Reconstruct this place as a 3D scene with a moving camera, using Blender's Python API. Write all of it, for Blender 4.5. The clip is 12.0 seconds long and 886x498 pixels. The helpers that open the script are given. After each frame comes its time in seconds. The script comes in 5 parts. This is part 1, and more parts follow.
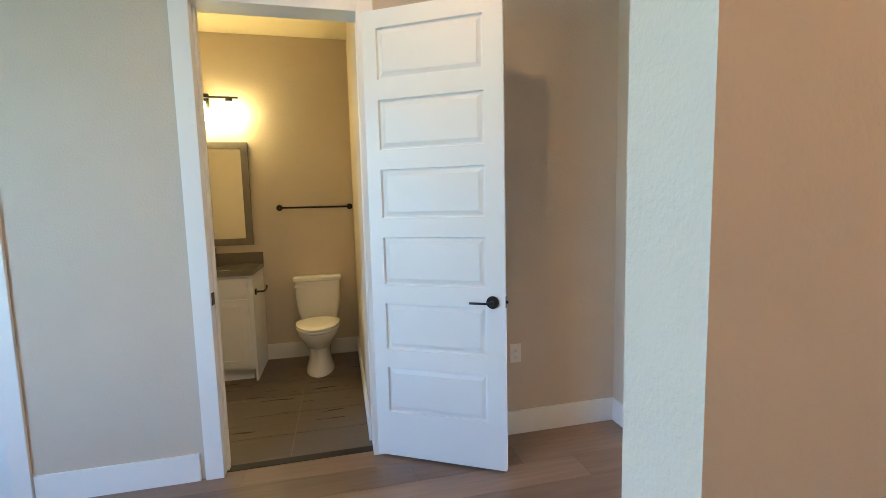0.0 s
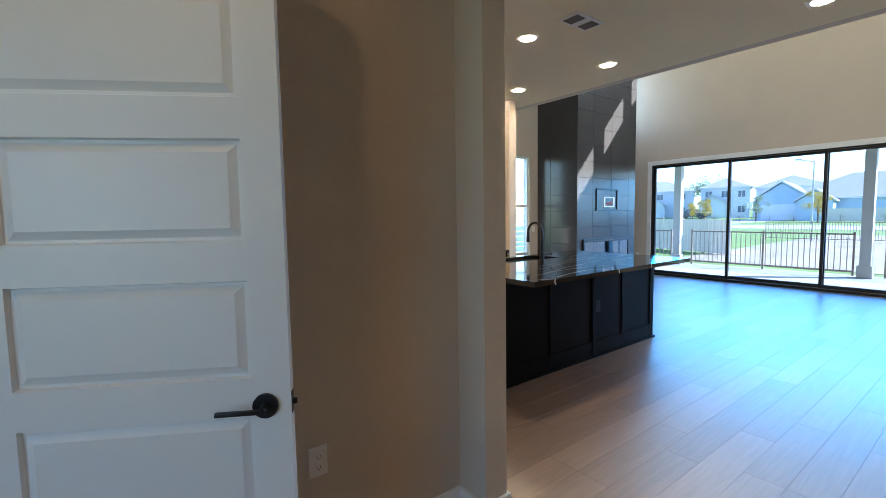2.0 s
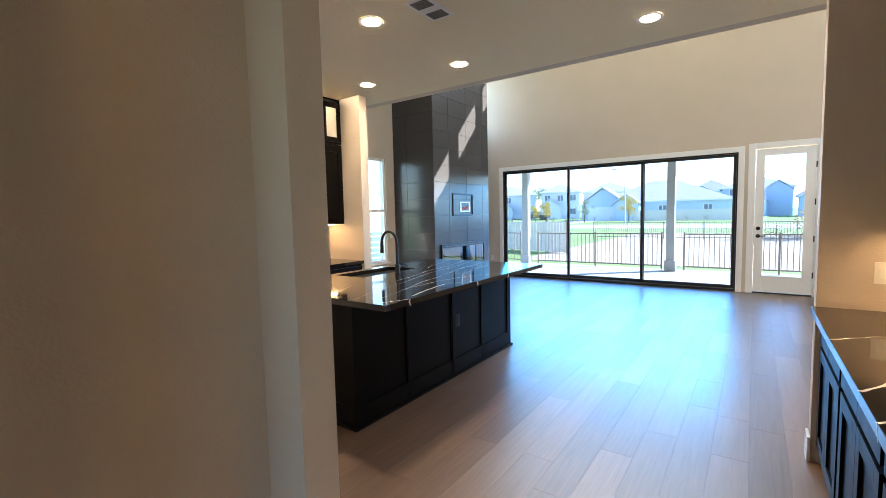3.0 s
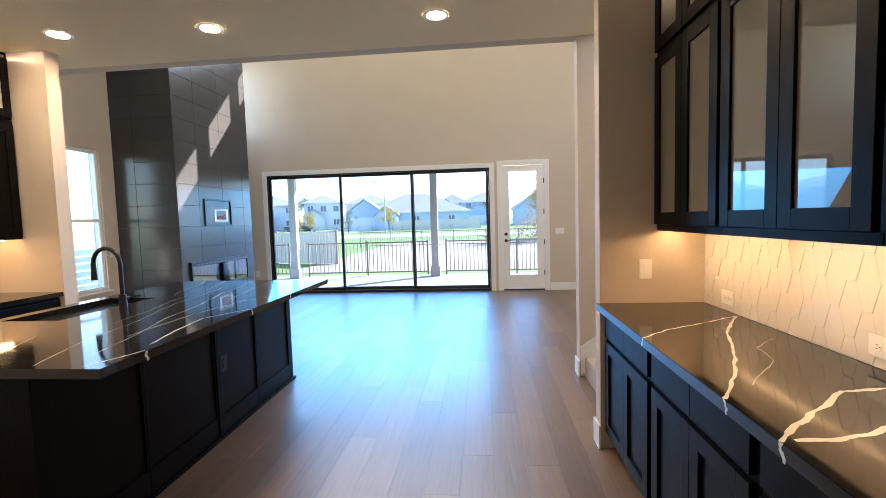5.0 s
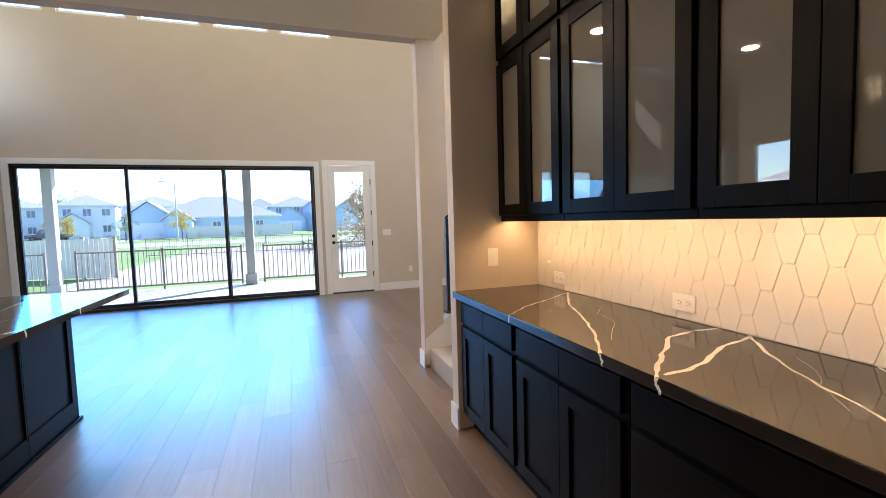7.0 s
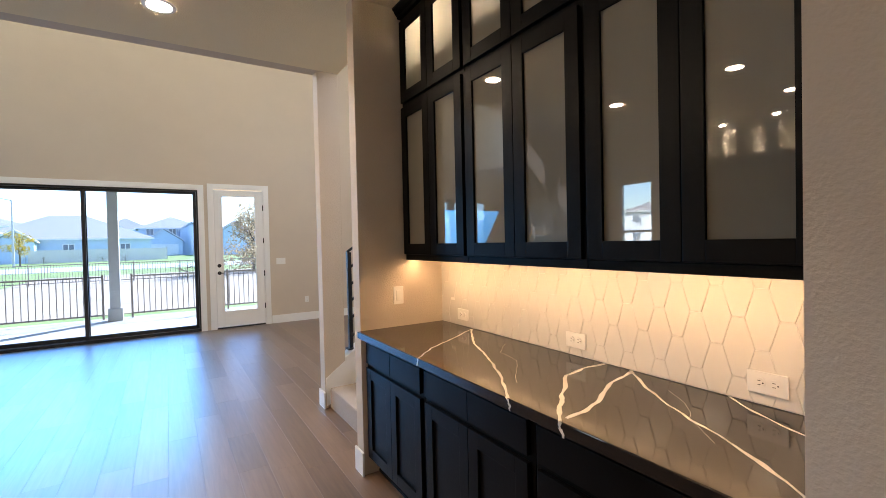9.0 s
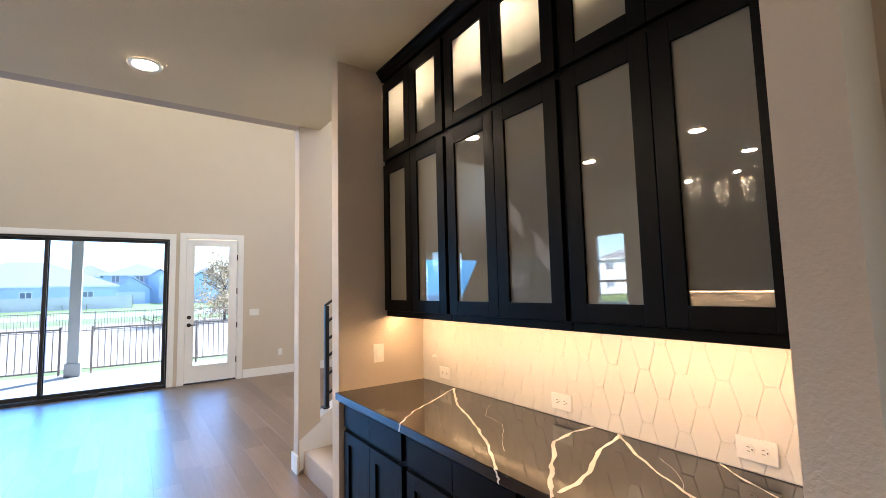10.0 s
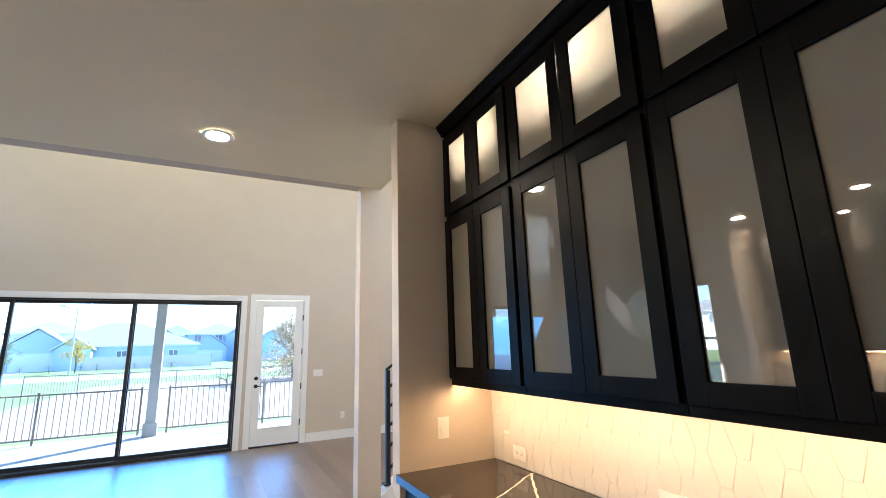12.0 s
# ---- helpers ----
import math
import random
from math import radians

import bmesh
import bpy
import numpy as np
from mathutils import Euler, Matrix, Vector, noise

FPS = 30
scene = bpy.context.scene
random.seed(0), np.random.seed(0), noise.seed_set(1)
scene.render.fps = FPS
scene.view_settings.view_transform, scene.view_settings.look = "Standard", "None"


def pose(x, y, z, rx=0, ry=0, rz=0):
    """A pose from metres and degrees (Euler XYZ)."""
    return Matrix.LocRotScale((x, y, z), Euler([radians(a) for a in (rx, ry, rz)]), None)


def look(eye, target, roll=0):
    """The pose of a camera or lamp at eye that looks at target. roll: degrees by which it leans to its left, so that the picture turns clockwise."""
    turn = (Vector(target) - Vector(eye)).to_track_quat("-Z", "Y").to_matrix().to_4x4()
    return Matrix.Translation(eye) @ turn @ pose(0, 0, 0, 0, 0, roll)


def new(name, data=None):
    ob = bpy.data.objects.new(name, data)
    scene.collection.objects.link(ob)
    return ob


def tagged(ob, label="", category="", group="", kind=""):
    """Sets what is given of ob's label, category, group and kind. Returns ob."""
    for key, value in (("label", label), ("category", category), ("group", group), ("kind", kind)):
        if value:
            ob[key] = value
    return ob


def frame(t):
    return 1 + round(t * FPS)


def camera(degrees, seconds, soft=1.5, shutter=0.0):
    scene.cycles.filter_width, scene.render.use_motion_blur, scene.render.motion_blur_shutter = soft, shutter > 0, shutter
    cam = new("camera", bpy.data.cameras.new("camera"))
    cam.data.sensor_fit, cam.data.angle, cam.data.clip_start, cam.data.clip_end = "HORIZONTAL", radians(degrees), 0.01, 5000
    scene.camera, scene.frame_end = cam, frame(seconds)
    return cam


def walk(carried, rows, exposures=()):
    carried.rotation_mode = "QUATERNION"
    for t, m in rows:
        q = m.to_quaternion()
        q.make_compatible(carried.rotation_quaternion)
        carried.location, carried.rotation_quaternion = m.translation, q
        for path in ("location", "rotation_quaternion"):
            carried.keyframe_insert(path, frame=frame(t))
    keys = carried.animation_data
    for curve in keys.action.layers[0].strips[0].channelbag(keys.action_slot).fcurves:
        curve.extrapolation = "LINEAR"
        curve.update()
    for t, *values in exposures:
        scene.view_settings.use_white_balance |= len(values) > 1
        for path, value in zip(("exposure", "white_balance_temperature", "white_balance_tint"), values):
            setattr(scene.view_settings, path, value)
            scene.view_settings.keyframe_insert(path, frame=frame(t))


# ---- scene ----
cam = camera(90.2, 12.0, 0.6)
PATH = [
    (0, (-0.028, -0.009, 1.434), (0.419, 1.93, 1.235), -1.4),
    (0.5, (0.024, 0.321, 1.443), (0.575, 2.236, 1.264), -1.3),
    (1, (0.078, 0.573, 1.432), (0.807, 2.428, 1.269), -1.3),
    (1.5, (0.169, 0.792, 1.446), (1.124, 2.542, 1.29), -1.5),
    (2, (0.409, 0.911, 1.429), (1.613, 2.5, 1.273), -0.9),
    (2.5, (0.616, 1.064, 1.458), (2.048, 2.452, 1.306), -1.4),
    (3, (0.884, 1.21, 1.48), (2.513, 2.36, 1.324), -1.3),
    (3.5, (1.066, 1.292, 1.469), (2.838, 2.207, 1.32), -1.2),
    (3.7, (1.15, 1.308, 1.46), (2.97, 2.123, 1.316), -1.3),
    (5.5, (1.398, 1.723, 1.446), (3.393, 1.671, 1.313), -1.6),
    (6, (1.442, 1.774, 1.409), (3.419, 1.501, 1.279), -1.5),
    (6.5, (1.47, 1.816, 1.397), (3.411, 1.356, 1.263), -1.7),
    (7, (1.472, 1.878, 1.373), (3.363, 1.241, 1.24), -1.7),
    (8.8, (1.485, 1.923, 1.446), (3.198, 0.894, 1.376), -1.4),
    (9, (1.489, 1.925, 1.467), (3.186, 0.866, 1.431), -1.3),
    (9.5, (1.499, 1.934, 1.503), (3.163, 0.826, 1.562), -1.4),
    (10, (1.51, 1.945, 1.526), (3.141, 0.8, 1.699), -1.4),
    (10.5, (1.524, 1.952, 1.549), (3.13, 0.791, 1.821), -1.5),
    (11, (1.563, 1.947, 1.567), (3.167, 0.805, 1.92), -1.7),
    (11.5, (1.637, 1.913, 1.585), (3.283, 0.849, 1.982), -1.9),
    (12, (1.71, 1.85, 1.575), (3.446, 0.954, 2.003), -1.7),
]
walk(cam, [(t, look(eye, target, roll)) for t, eye, target, roll in PATH],
     exposures=[(0.0, 4.15, 6100, 11), (0.6, 3.95, 6100, 11), (1.0, 3.82, 6050, 11), (1.5, 3.08, 6050, 11), (2.5, 2.92, 6500, 10), (3.0, 3.28, 6700, 12),
                (3.5, 3.12, 6750, 14), (5.5, 3.12, 6950, 17), (7.0, 3.05, 6950, 17), (9.0, 3.08, 6850, 17), (9.5, 3.32, 6700, 17), (10.5, 3.42, 6450, 16), (12.0, 3.52, 6100, 13)])

# ---- light ----
SUN = Vector((0.87, -1.0, 0.937)).normalized()
world = bpy.data.worlds.new("sky")
scene.world = world
world.use_nodes = True
wn = world.node_tree.nodes
sky = wn.new("ShaderNodeTexSky")
sky.sky_type, sky.sun_disc = "NISHITA", False
sky.dust_density, sky.ozone_density = 0.2, 3.0
sky.sun_elevation = math.asin(SUN.z)
sky.sun_rotation = math.atan2(SUN.x, SUN.y)
world.node_tree.links.new(sky.outputs[0], wn["Background"].inputs[0])
wn["Background"].inputs[1].default_value = 0.15
sun = new("sun", bpy.data.lights.new("sun", "SUN"))
sun.data.energy, sun.data.angle, sun.data.color = 5.0, radians(0.5), (1.0, 0.95, 0.88)
sun.matrix_world = look(SUN * 40, (0, 0, 0))


def area(name, x, y, z, target, w, h, watts, colour, spread=180):
    ob = new(name, bpy.data.lights.new(name, "AREA"))
    ob.data.shape, ob.data.size, ob.data.size_y = "RECTANGLE", w, h
    ob.data.energy, ob.data.color, ob.data.spread = watts, colour, radians(spread)
    ob.matrix_world = look((x, y, z), target)
    return ob


# daylight standing in the openings, apart from the added stair fill
area("slider_daylight", 10.30, 3.74, 1.25, (6.5, 3.74, -1.5), 4.4, 2.2, 21, (0.05, 0.43, 1.0), 110)
area("entry_daylight", -2.95, 0.3, 1.5, (0, 0.3, 1.4), 1.5, 1.8, 3.4, (0.42, 0.67, 1.0))
area("clerestory_daylight", 10.31, 3.5, 5.13, (0, 3.5, 4.2), 5.0, 0.5, 40, (0.80, 0.90, 1.0))
# fill lamp added on the stair side to brighten the east wall
area("stair_fill_light", 4.85, -2.66, 4.1, (9.0, 3.5, 3.6), 0.9, 2.2, 14, (0.88, 0.94, 1.0))
area("side_window_daylight", 9.69, 6.86, 4.0, (9.9, 4.0, 3.6), 0.7, 1.3, 1.6, (0.45, 0.70, 1.0))


# ---- materials ----
def material(name, colour, rough=0.5, metal=0.0, vary=0.0, scale=8.0, bump=0.0, bump_scale=200.0, coat=0.0, spec=0.5, detail=4.0, stretch=(1, 1, 1), deep=0.002):
    m = bpy.data.materials.new(name)
    m.use_nodes = True
    nt = m.node_tree
    b = nt.nodes["Principled BSDF"]
    b.inputs["Base Color"].default_value = (*colour, 1)
    b.inputs["Roughness"].default_value = rough
    b.inputs["Metallic"].default_value = metal
    b.inputs["Coat Weight"].default_value = coat
    b.inputs["Specular IOR Level"].default_value = spec
    tc = nt.nodes.new("ShaderNodeTexCoord")
    if vary:
        nz = nt.nodes.new("ShaderNodeTexNoise")
        nz.inputs["Scale"].default_value, nz.inputs["Detail"].default_value = scale, detail
        mp = nt.nodes.new("ShaderNodeMapping")
        mp.inputs["Scale"].default_value = stretch
        geo = nt.nodes.new("ShaderNodeNewGeometry")
        nt.links.new(geo.outputs["Position"], mp.inputs[0])
        nt.links.new(mp.outputs[0], nz.inputs["Vector"])
        mix = nt.nodes.new("ShaderNodeMix")
        mix.data_type = "RGBA"
        mix.inputs[6].default_value = (*[c * (1 - vary) for c in colour], 1)
        mix.inputs[7].default_value = (*[min(1, c * (1 + vary)) for c in colour], 1)
        nt.links.new(nz.outputs["Fac"], mix.inputs[0])
        nt.links.new(mix.outputs[2], b.inputs["Base Color"])
        mr = nt.nodes.new("ShaderNodeMapRange")
        mr.inputs["To Min"].default_value, mr.inputs["To Max"].default_value = max(0, rough - 0.08), min(1, rough + 0.08)
        nt.links.new(nz.outputs["Fac"], mr.inputs["Value"])
        nt.links.new(mr.outputs[0], b.inputs["Roughness"])
    if bump:
        nb = nt.nodes.new("ShaderNodeTexNoise")
        nb.inputs["Scale"].default_value, nb.inputs["Detail"].default_value = bump_scale, 3.0
        nt.links.new(tc.outputs["Object"], nb.inputs["Vector"])
        bp = nt.nodes.new("ShaderNodeBump")
        bp.inputs["Strength"].default_value, bp.inputs["Distance"].default_value = bump, deep
        nt.links.new(nb.outputs["Fac"], bp.inputs["Height"])
        nt.links.new(bp.outputs["Normal"], b.inputs["Normal"])
    return m


def glow(name, colour, strength):
    m = bpy.data.materials.new(name)
    m.use_nodes = True
    b = m.node_tree.nodes["Principled BSDF"]
    b.inputs["Base Color"].default_value = (0.8, 0.8, 0.78, 1)
    b.inputs["Emission Color"].default_value = (*colour, 1)
    b.inputs["Emission Strength"].default_value = strength
    return m


def gloss_share(nt, least):
    """How much of the light a smooth pane mirrors, growing towards grazing views."""
    lw, pw, ma = (nt.nodes.new(n) for n in ("ShaderNodeLayerWeight", "ShaderNodeMath", "ShaderNodeMath"))
    lw.inputs["Blend"].default_value = 0.5
    pw.operation, pw.inputs[1].default_value = "POWER", 4.0
    ma.operation, ma.inputs[1].default_value, ma.inputs[2].default_value = "MULTIPLY_ADD", 0.9 - least, least
    nt.links.new(lw.outputs["Facing"], pw.inputs[0])
    nt.links.new(pw.outputs[0], ma.inputs[0])
    return ma.outputs[0]


def clear_glass(name, tint=(1, 1, 1)):
    m = bpy.data.materials.new(name)
    m.use_nodes = True
    nt = m.node_tree
    nt.nodes.remove(nt.nodes["Principled BSDF"])
    tr, gl, mx = (nt.nodes.new(n) for n in ("ShaderNodeBsdfTransparent", "ShaderNodeBsdfGlossy", "ShaderNodeMixShader"))
    tr.inputs[0].default_value = (*tint, 1)
    gl.inputs["Roughness"].default_value = 0.01
    nt.links.new(gloss_share(nt, 0.025), mx.inputs[0])
    nt.links.new(tr.outputs[0], mx.inputs[1])
    nt.links.new(gl.outputs[0], mx.inputs[2])
    nt.links.new(mx.outputs[0], nt.nodes["Material Output"].inputs[0])
    return m


def satin_glass(name):
    m = bpy.data.materials.new(name)
    m.use_nodes = True
    nt = m.node_tree
    nt.nodes.remove(nt.nodes["Principled BSDF"])
    df, tl, gl, m1, m2 = (nt.nodes.new(n) for n in ("ShaderNodeBsdfDiffuse", "ShaderNodeBsdfTranslucent", "ShaderNodeBsdfGlossy", "ShaderNodeMixShader", "ShaderNodeMixShader"))
    df.inputs[0].default_value = (0.31, 0.29, 0.23, 1)
    tl.inputs[0].default_value = (0.85, 0.83, 0.78, 1)
    gl.inputs["Roughness"].default_value = 0.01
    m1.inputs[0].default_value = 0.5
    nt.links.new(df.outputs[0], m1.inputs[1])
    nt.links.new(tl.outputs[0], m1.inputs[2])
    nt.links.new(gloss_share(nt, 0.20), m2.inputs[0])
    nt.links.new(m1.outputs[0], m2.inputs[1])
    nt.links.new(gl.outputs[0], m2.inputs[2])
    nt.links.new(m2.outputs[0], nt.nodes["Material Output"].inputs[0])
    return m


def leaf(name, colour):
    """Thin foliage: part of the light that falls on one side comes out at the other."""
    m = bpy.data.materials.new(name)
    m.use_nodes = True
    nt = m.node_tree
    nt.nodes.remove(nt.nodes["Principled BSDF"])
    df, tl, mx, geo, hue = (nt.nodes.new(n) for n in ("ShaderNodeBsdfDiffuse", "ShaderNodeBsdfTranslucent", "ShaderNodeMixShader", "ShaderNodeNewGeometry", "ShaderNodeHueSaturation"))
    mr = nt.nodes.new("ShaderNodeMapRange")
    mr.inputs["To Min"].default_value, mr.inputs["To Max"].default_value = 0.6, 1.35
    nt.links.new(geo.outputs["Random Per Island"], mr.inputs["Value"])
    nt.links.new(mr.outputs[0], hue.inputs["Value"])
    hue.inputs["Color"].default_value = (*colour, 1)
    for sh in (df, tl):
        nt.links.new(hue.outputs[0], sh.inputs[0])
    mx.inputs[0].default_value = 0.5
    nt.links.new(df.outputs[0], mx.inputs[1])
    nt.links.new(tl.outputs[0], mx.inputs[2])
    nt.links.new(mx.outputs[0], nt.nodes["Material Output"].inputs[0])
    return m


WALL = material("beige_wall_paint", (0.58, 0.50, 0.41), 0.7, vary=0.05, scale=3, bump=0.7, bump_scale=110, deep=0.003)
CEILING = material("ceiling_paint", (0.80, 0.71, 0.51), 0.8, vary=0.03, scale=3, bump=0.8, bump_scale=120, deep=0.003)
WHITE = material("white_trim_paint", (0.80, 0.80, 0.79), 0.4, vary=0.02, scale=5)
BLACKWOOD = material("black_stained_wood", (0.004, 0.0036, 0.0034), 0.36, vary=0.35, scale=14, bump=0.2, bump_scale=90, spec=0.09)
BLACKMETAL = material("matte_black_metal", (0.010, 0.010, 0.011), 0.38, metal=0.2)
BRONZE = material("dark_bronze_frame", (0.02, 0.018, 0.017), 0.4, metal=0.3)
STONE = material("black_quartz", (0.012, 0.0105, 0.0095), 0.06, vary=0.4, scale=9)
VEIN = material("cream_vein", (0.75, 0.70, 0.62), 0.15)
SLATE = material("charcoal_tile", (0.046, 0.046, 0.048), 0.2, spec=0.34, vary=0.12, scale=30, bump=0.06, bump_scale=50)
GROUT = material("dark_grout", (0.10, 0.10, 0.10), 0.9)
TILEWHITE = material("white_glazed_tile", (0.66, 0.64, 0.60), 0.16, vary=0.02, scale=12)
GROUTWHITE = material("white_grout", (0.78, 0.76, 0.72), 0.7)
BATHTILE = material("brown_bath_tile", (0.125, 0.10, 0.08), 0.30, vary=0.28, scale=2.0, bump=0.1, bump_scale=40, stretch=(1.2, 11, 1), detail=6)
BATHGROUT = material("tan_bath_grout", (0.24, 0.20, 0.16), 0.85)
PORCELAIN = material("white_porcelain", (0.82, 0.80, 0.76), 0.08, coat=0.5)
GREYFRAME = material("grey_stained_frame", (0.16, 0.14, 0.12), 0.5, vary=0.2, scale=30)
MIRROR = material("mirror_silver", (0.9, 0.9, 0.9), 0.02, metal=1.0)
VANSTONE = material("grey_quartz", (0.13, 0.115, 0.10), 0.2, vary=0.15, scale=60)
PLASTIC = material("white_plastic", (0.78, 0.77, 0.74), 0.3)
CARPET = material("beige_carpet", (0.42, 0.36, 0.31), 0.95, vary=0.25, scale=90, bump=1.0, bump_scale=260)
# blue-grey tint put into these panes to hold down the bright outdoors
GLASS = clear_glass("view_dimming_glass", (0.52, 0.60, 0.69))
CLEAR = clear_glass("clear_window_glass", (0.80, 0.86, 0.90))
SATIN = satin_glass("satin_cabinet_glass")
CREAM = material("cream_cabinet_lining", (0.62, 0.55, 0.45), 0.6, vary=0.03, scale=6)
CANGLOW = glow("can_light_diffuser", (1.0, 0.80, 0.56), 52)
HALLGLOW = glow("hall_light_diffuser", (1.0, 0.60, 0.29), 16)
ENTRYGLOW = glow("entry_light_diffuser", (1.0, 0.50, 0.18), 32)
STRIPGLOW = glow("under_cabinet_strip", (1.0, 0.63, 0.31), 7.6)
CABGLOW = glow("cabinet_puck", (1.0, 0.84, 0.64), 195)
BULBGLOW = glow("vanity_shade_glow", (1.0, 0.79, 0.31), 2.9)
CONCRETE = material("patio_concrete", (0.45, 0.43, 0.40), 0.85, vary=0.12, scale=3, bump=0.3, bump_scale=50)
GRASS = material("lawn_ground", (0.17, 0.24, 0.06), 0.95, vary=0.5, scale=0.5, detail=8)
SOIL = material("bare_soil", (0.36, 0.28, 0.20), 0.95, vary=0.45, scale=0.9, detail=8)
ROADM = material("pale_road", (0.42, 0.41, 0.39), 0.9, vary=0.1, scale=1.0)
FENCEWOOD = material("weathered_fence_wood", (0.36, 0.28, 0.20), 0.85, vary=0.25, scale=6)
POSTPAINT = material("porch_post_paint", (0.50, 0.48, 0.45), 0.6, vary=0.04, scale=5)
ROOFS = material("grey_shingle_roof", (0.33, 0.31, 0.30), 0.9, vary=0.2, scale=3)
SIDING = material("pale_siding", (0.78, 0.79, 0.80), 0.8, vary=0.05, scale=2)
SIDINGBLUE = material("blue_grey_siding", (0.48, 0.60, 0.72), 0.8, vary=0.06, scale=2)
DARKPANE = material("distant_window_pane", (0.16, 0.20, 0.25), 0.1)
LEAF = leaf("green_leaves", (0.10, 0.13, 0.035))
AUTUMN = leaf("yellow_autumn_leaves", (0.50, 0.36, 0.06))
SAGE = leaf("pale_sage_leaves", (0.30, 0.36, 0.26))
RAILPAINT = material("bronze_railing_paint", (0.26, 0.20, 0.165), 0.5, vary=0.1, scale=20)
PALEAUTUMN = leaf("pale_tan_leaves", (0.50, 0.38, 0.24))
BARK = material("bark", (0.12, 0.09, 0.07), 0.9, vary=0.3, scale=10)


# ---- mesh helpers ----
def box(bm, x0, x1, y0, y1, z0, z1, bevel=0.0):
    """Adds a box, bevelled when asked, to bm."""
    made = bmesh.ops.create_cube(bm, size=1.0)["verts"]
    for v in made:
        v.co = Vector(((x0 + x1) / 2 + v.co.x * (x1 - x0), (y0 + y1) / 2 + v.co.y * (y1 - y0), (z0 + z1) / 2 + v.co.z * (z1 - z0)))
    if bevel:
        edges = list({e for v in made for e in v.link_edges})
        bmesh.ops.bevel(bm, geom=edges, offset=bevel, segments=2, affect="EDGES", profile=0.6)
    return bm


def one(x0, x1, y0, y1, z0, z1, bevel=0.0):
    return box(bmesh.new(), x0, x1, y0, y1, z0, z1, bevel)


def tube(bm, a, b, r, n=12, r2=None):
    """A round bar from a to b."""
    a, b = Vector(a), Vector(b)
    q = (b - a).to_track_quat("Z", "Y").to_matrix().to_4x4()
    bmesh.ops.create_cone(bm, cap_ends=True, segments=n, radius1=r, radius2=r if r2 is None else r2, depth=(b - a).length, matrix=Matrix.Translation((a + b) / 2) @ q)
    return bm


def sweep(bm, path, r, n=10):
    """A round bar along a path of points."""
    pts = [Vector(p) for p in path]
    rings = []
    for i, p in enumerate(pts):
        d = (pts[min(i + 1, len(pts) - 1)] - pts[max(i - 1, 0)]).normalized()
        q = d.to_track_quat("Z", "Y")
        rings.append([bm.verts.new(p + q @ Vector((r * math.cos(k * 2 * math.pi / n), r * math.sin(k * 2 * math.pi / n), 0))) for k in range(n)])
    for a, b in zip(rings, rings[1:]):
        for k in range(n):
            bm.faces.new((a[k], a[(k + 1) % n], b[(k + 1) % n], b[k]))
    bm.faces.new(rings[0][::-1])
    bm.faces.new(rings[-1])
    return bm


def prism(bm, outline, axis, lo, hi):
    """Pushes a flat outline of (u, v) pairs along an axis."""
    def put(u, v, w):
        return {"x": (w, u, v), "y": (u, w, v), "z": (u, v, w)}[axis]
    a = [bm.verts.new(put(u, v, lo)) for u, v in outline]
    b = [bm.verts.new(put(u, v, hi)) for u, v in outline]
    bm.faces.new(a)
    bm.faces.new(b[::-1])
    for i in range(len(a)):
        j = (i + 1) % len(a)
        bm.faces.new((a[j], a[i], b[i], b[j]))
    bmesh.ops.recalc_face_normals(bm, faces=bm.faces[:])
    return bm


def mesh(name, bm, mat, smooth=False):
    me = bpy.data.meshes.new(name)
    bm.to_mesh(me)
    bm.free()
    for m in (mat if isinstance(mat, (list, tuple)) else [mat]):
        me.materials.append(m)
    if smooth:
        for p in me.polygons:
            p.use_smooth = True
        me.set_sharp_from_angle(angle=radians(40))
    return me


def part(name, bm, mat, parent, label="", smooth=False):
    ob = new(name, mesh(name, bm, mat, smooth))
    ob.parent = parent
    if label:
        ob["label"] = label
    return ob


def thing(name, label, category, at=(0, 0, 0), group="", kind=""):
    ob = new(name)
    ob.location = at
    ob.empty_display_size = 0.1
    return tagged(ob, label, category, group, kind)


def whole(name, bm, mat, label, category, group="", kind="", smooth=False):
    return tagged(new(name, mesh(name, bm, mat, smooth)), label, category, group, kind)


def structure(name, bm, mat, label, category="wall"):
    return whole(name, bm, mat, label, category, kind="structure")


def wall_x(name, x0, x1, y0, y1, z0, z1, holes, mat, label):
    """A wall that faces along x, with holes (y0, y1, z0, z1)."""
    bm = bmesh.new()
    ys = sorted({y0, y1, *[h[0] for h in holes], *[h[1] for h in holes]})
    for a, b in zip(ys, ys[1:]):
        cut = sorted((h[2], h[3]) for h in holes if h[0] <= a + 1e-6 and h[1] >= b - 1e-6)
        z = z0
        for c, d in cut:
            if c > z + 1e-6:
                box(bm, x0, x1, a, b, z, c)
            z = d
        if z1 > z + 1e-6:
            box(bm, x0, x1, a, b, z, z1)
    bmesh.ops.remove_doubles(bm, verts=bm.verts[:], dist=1e-5)
    return structure(name, bm, mat, label)


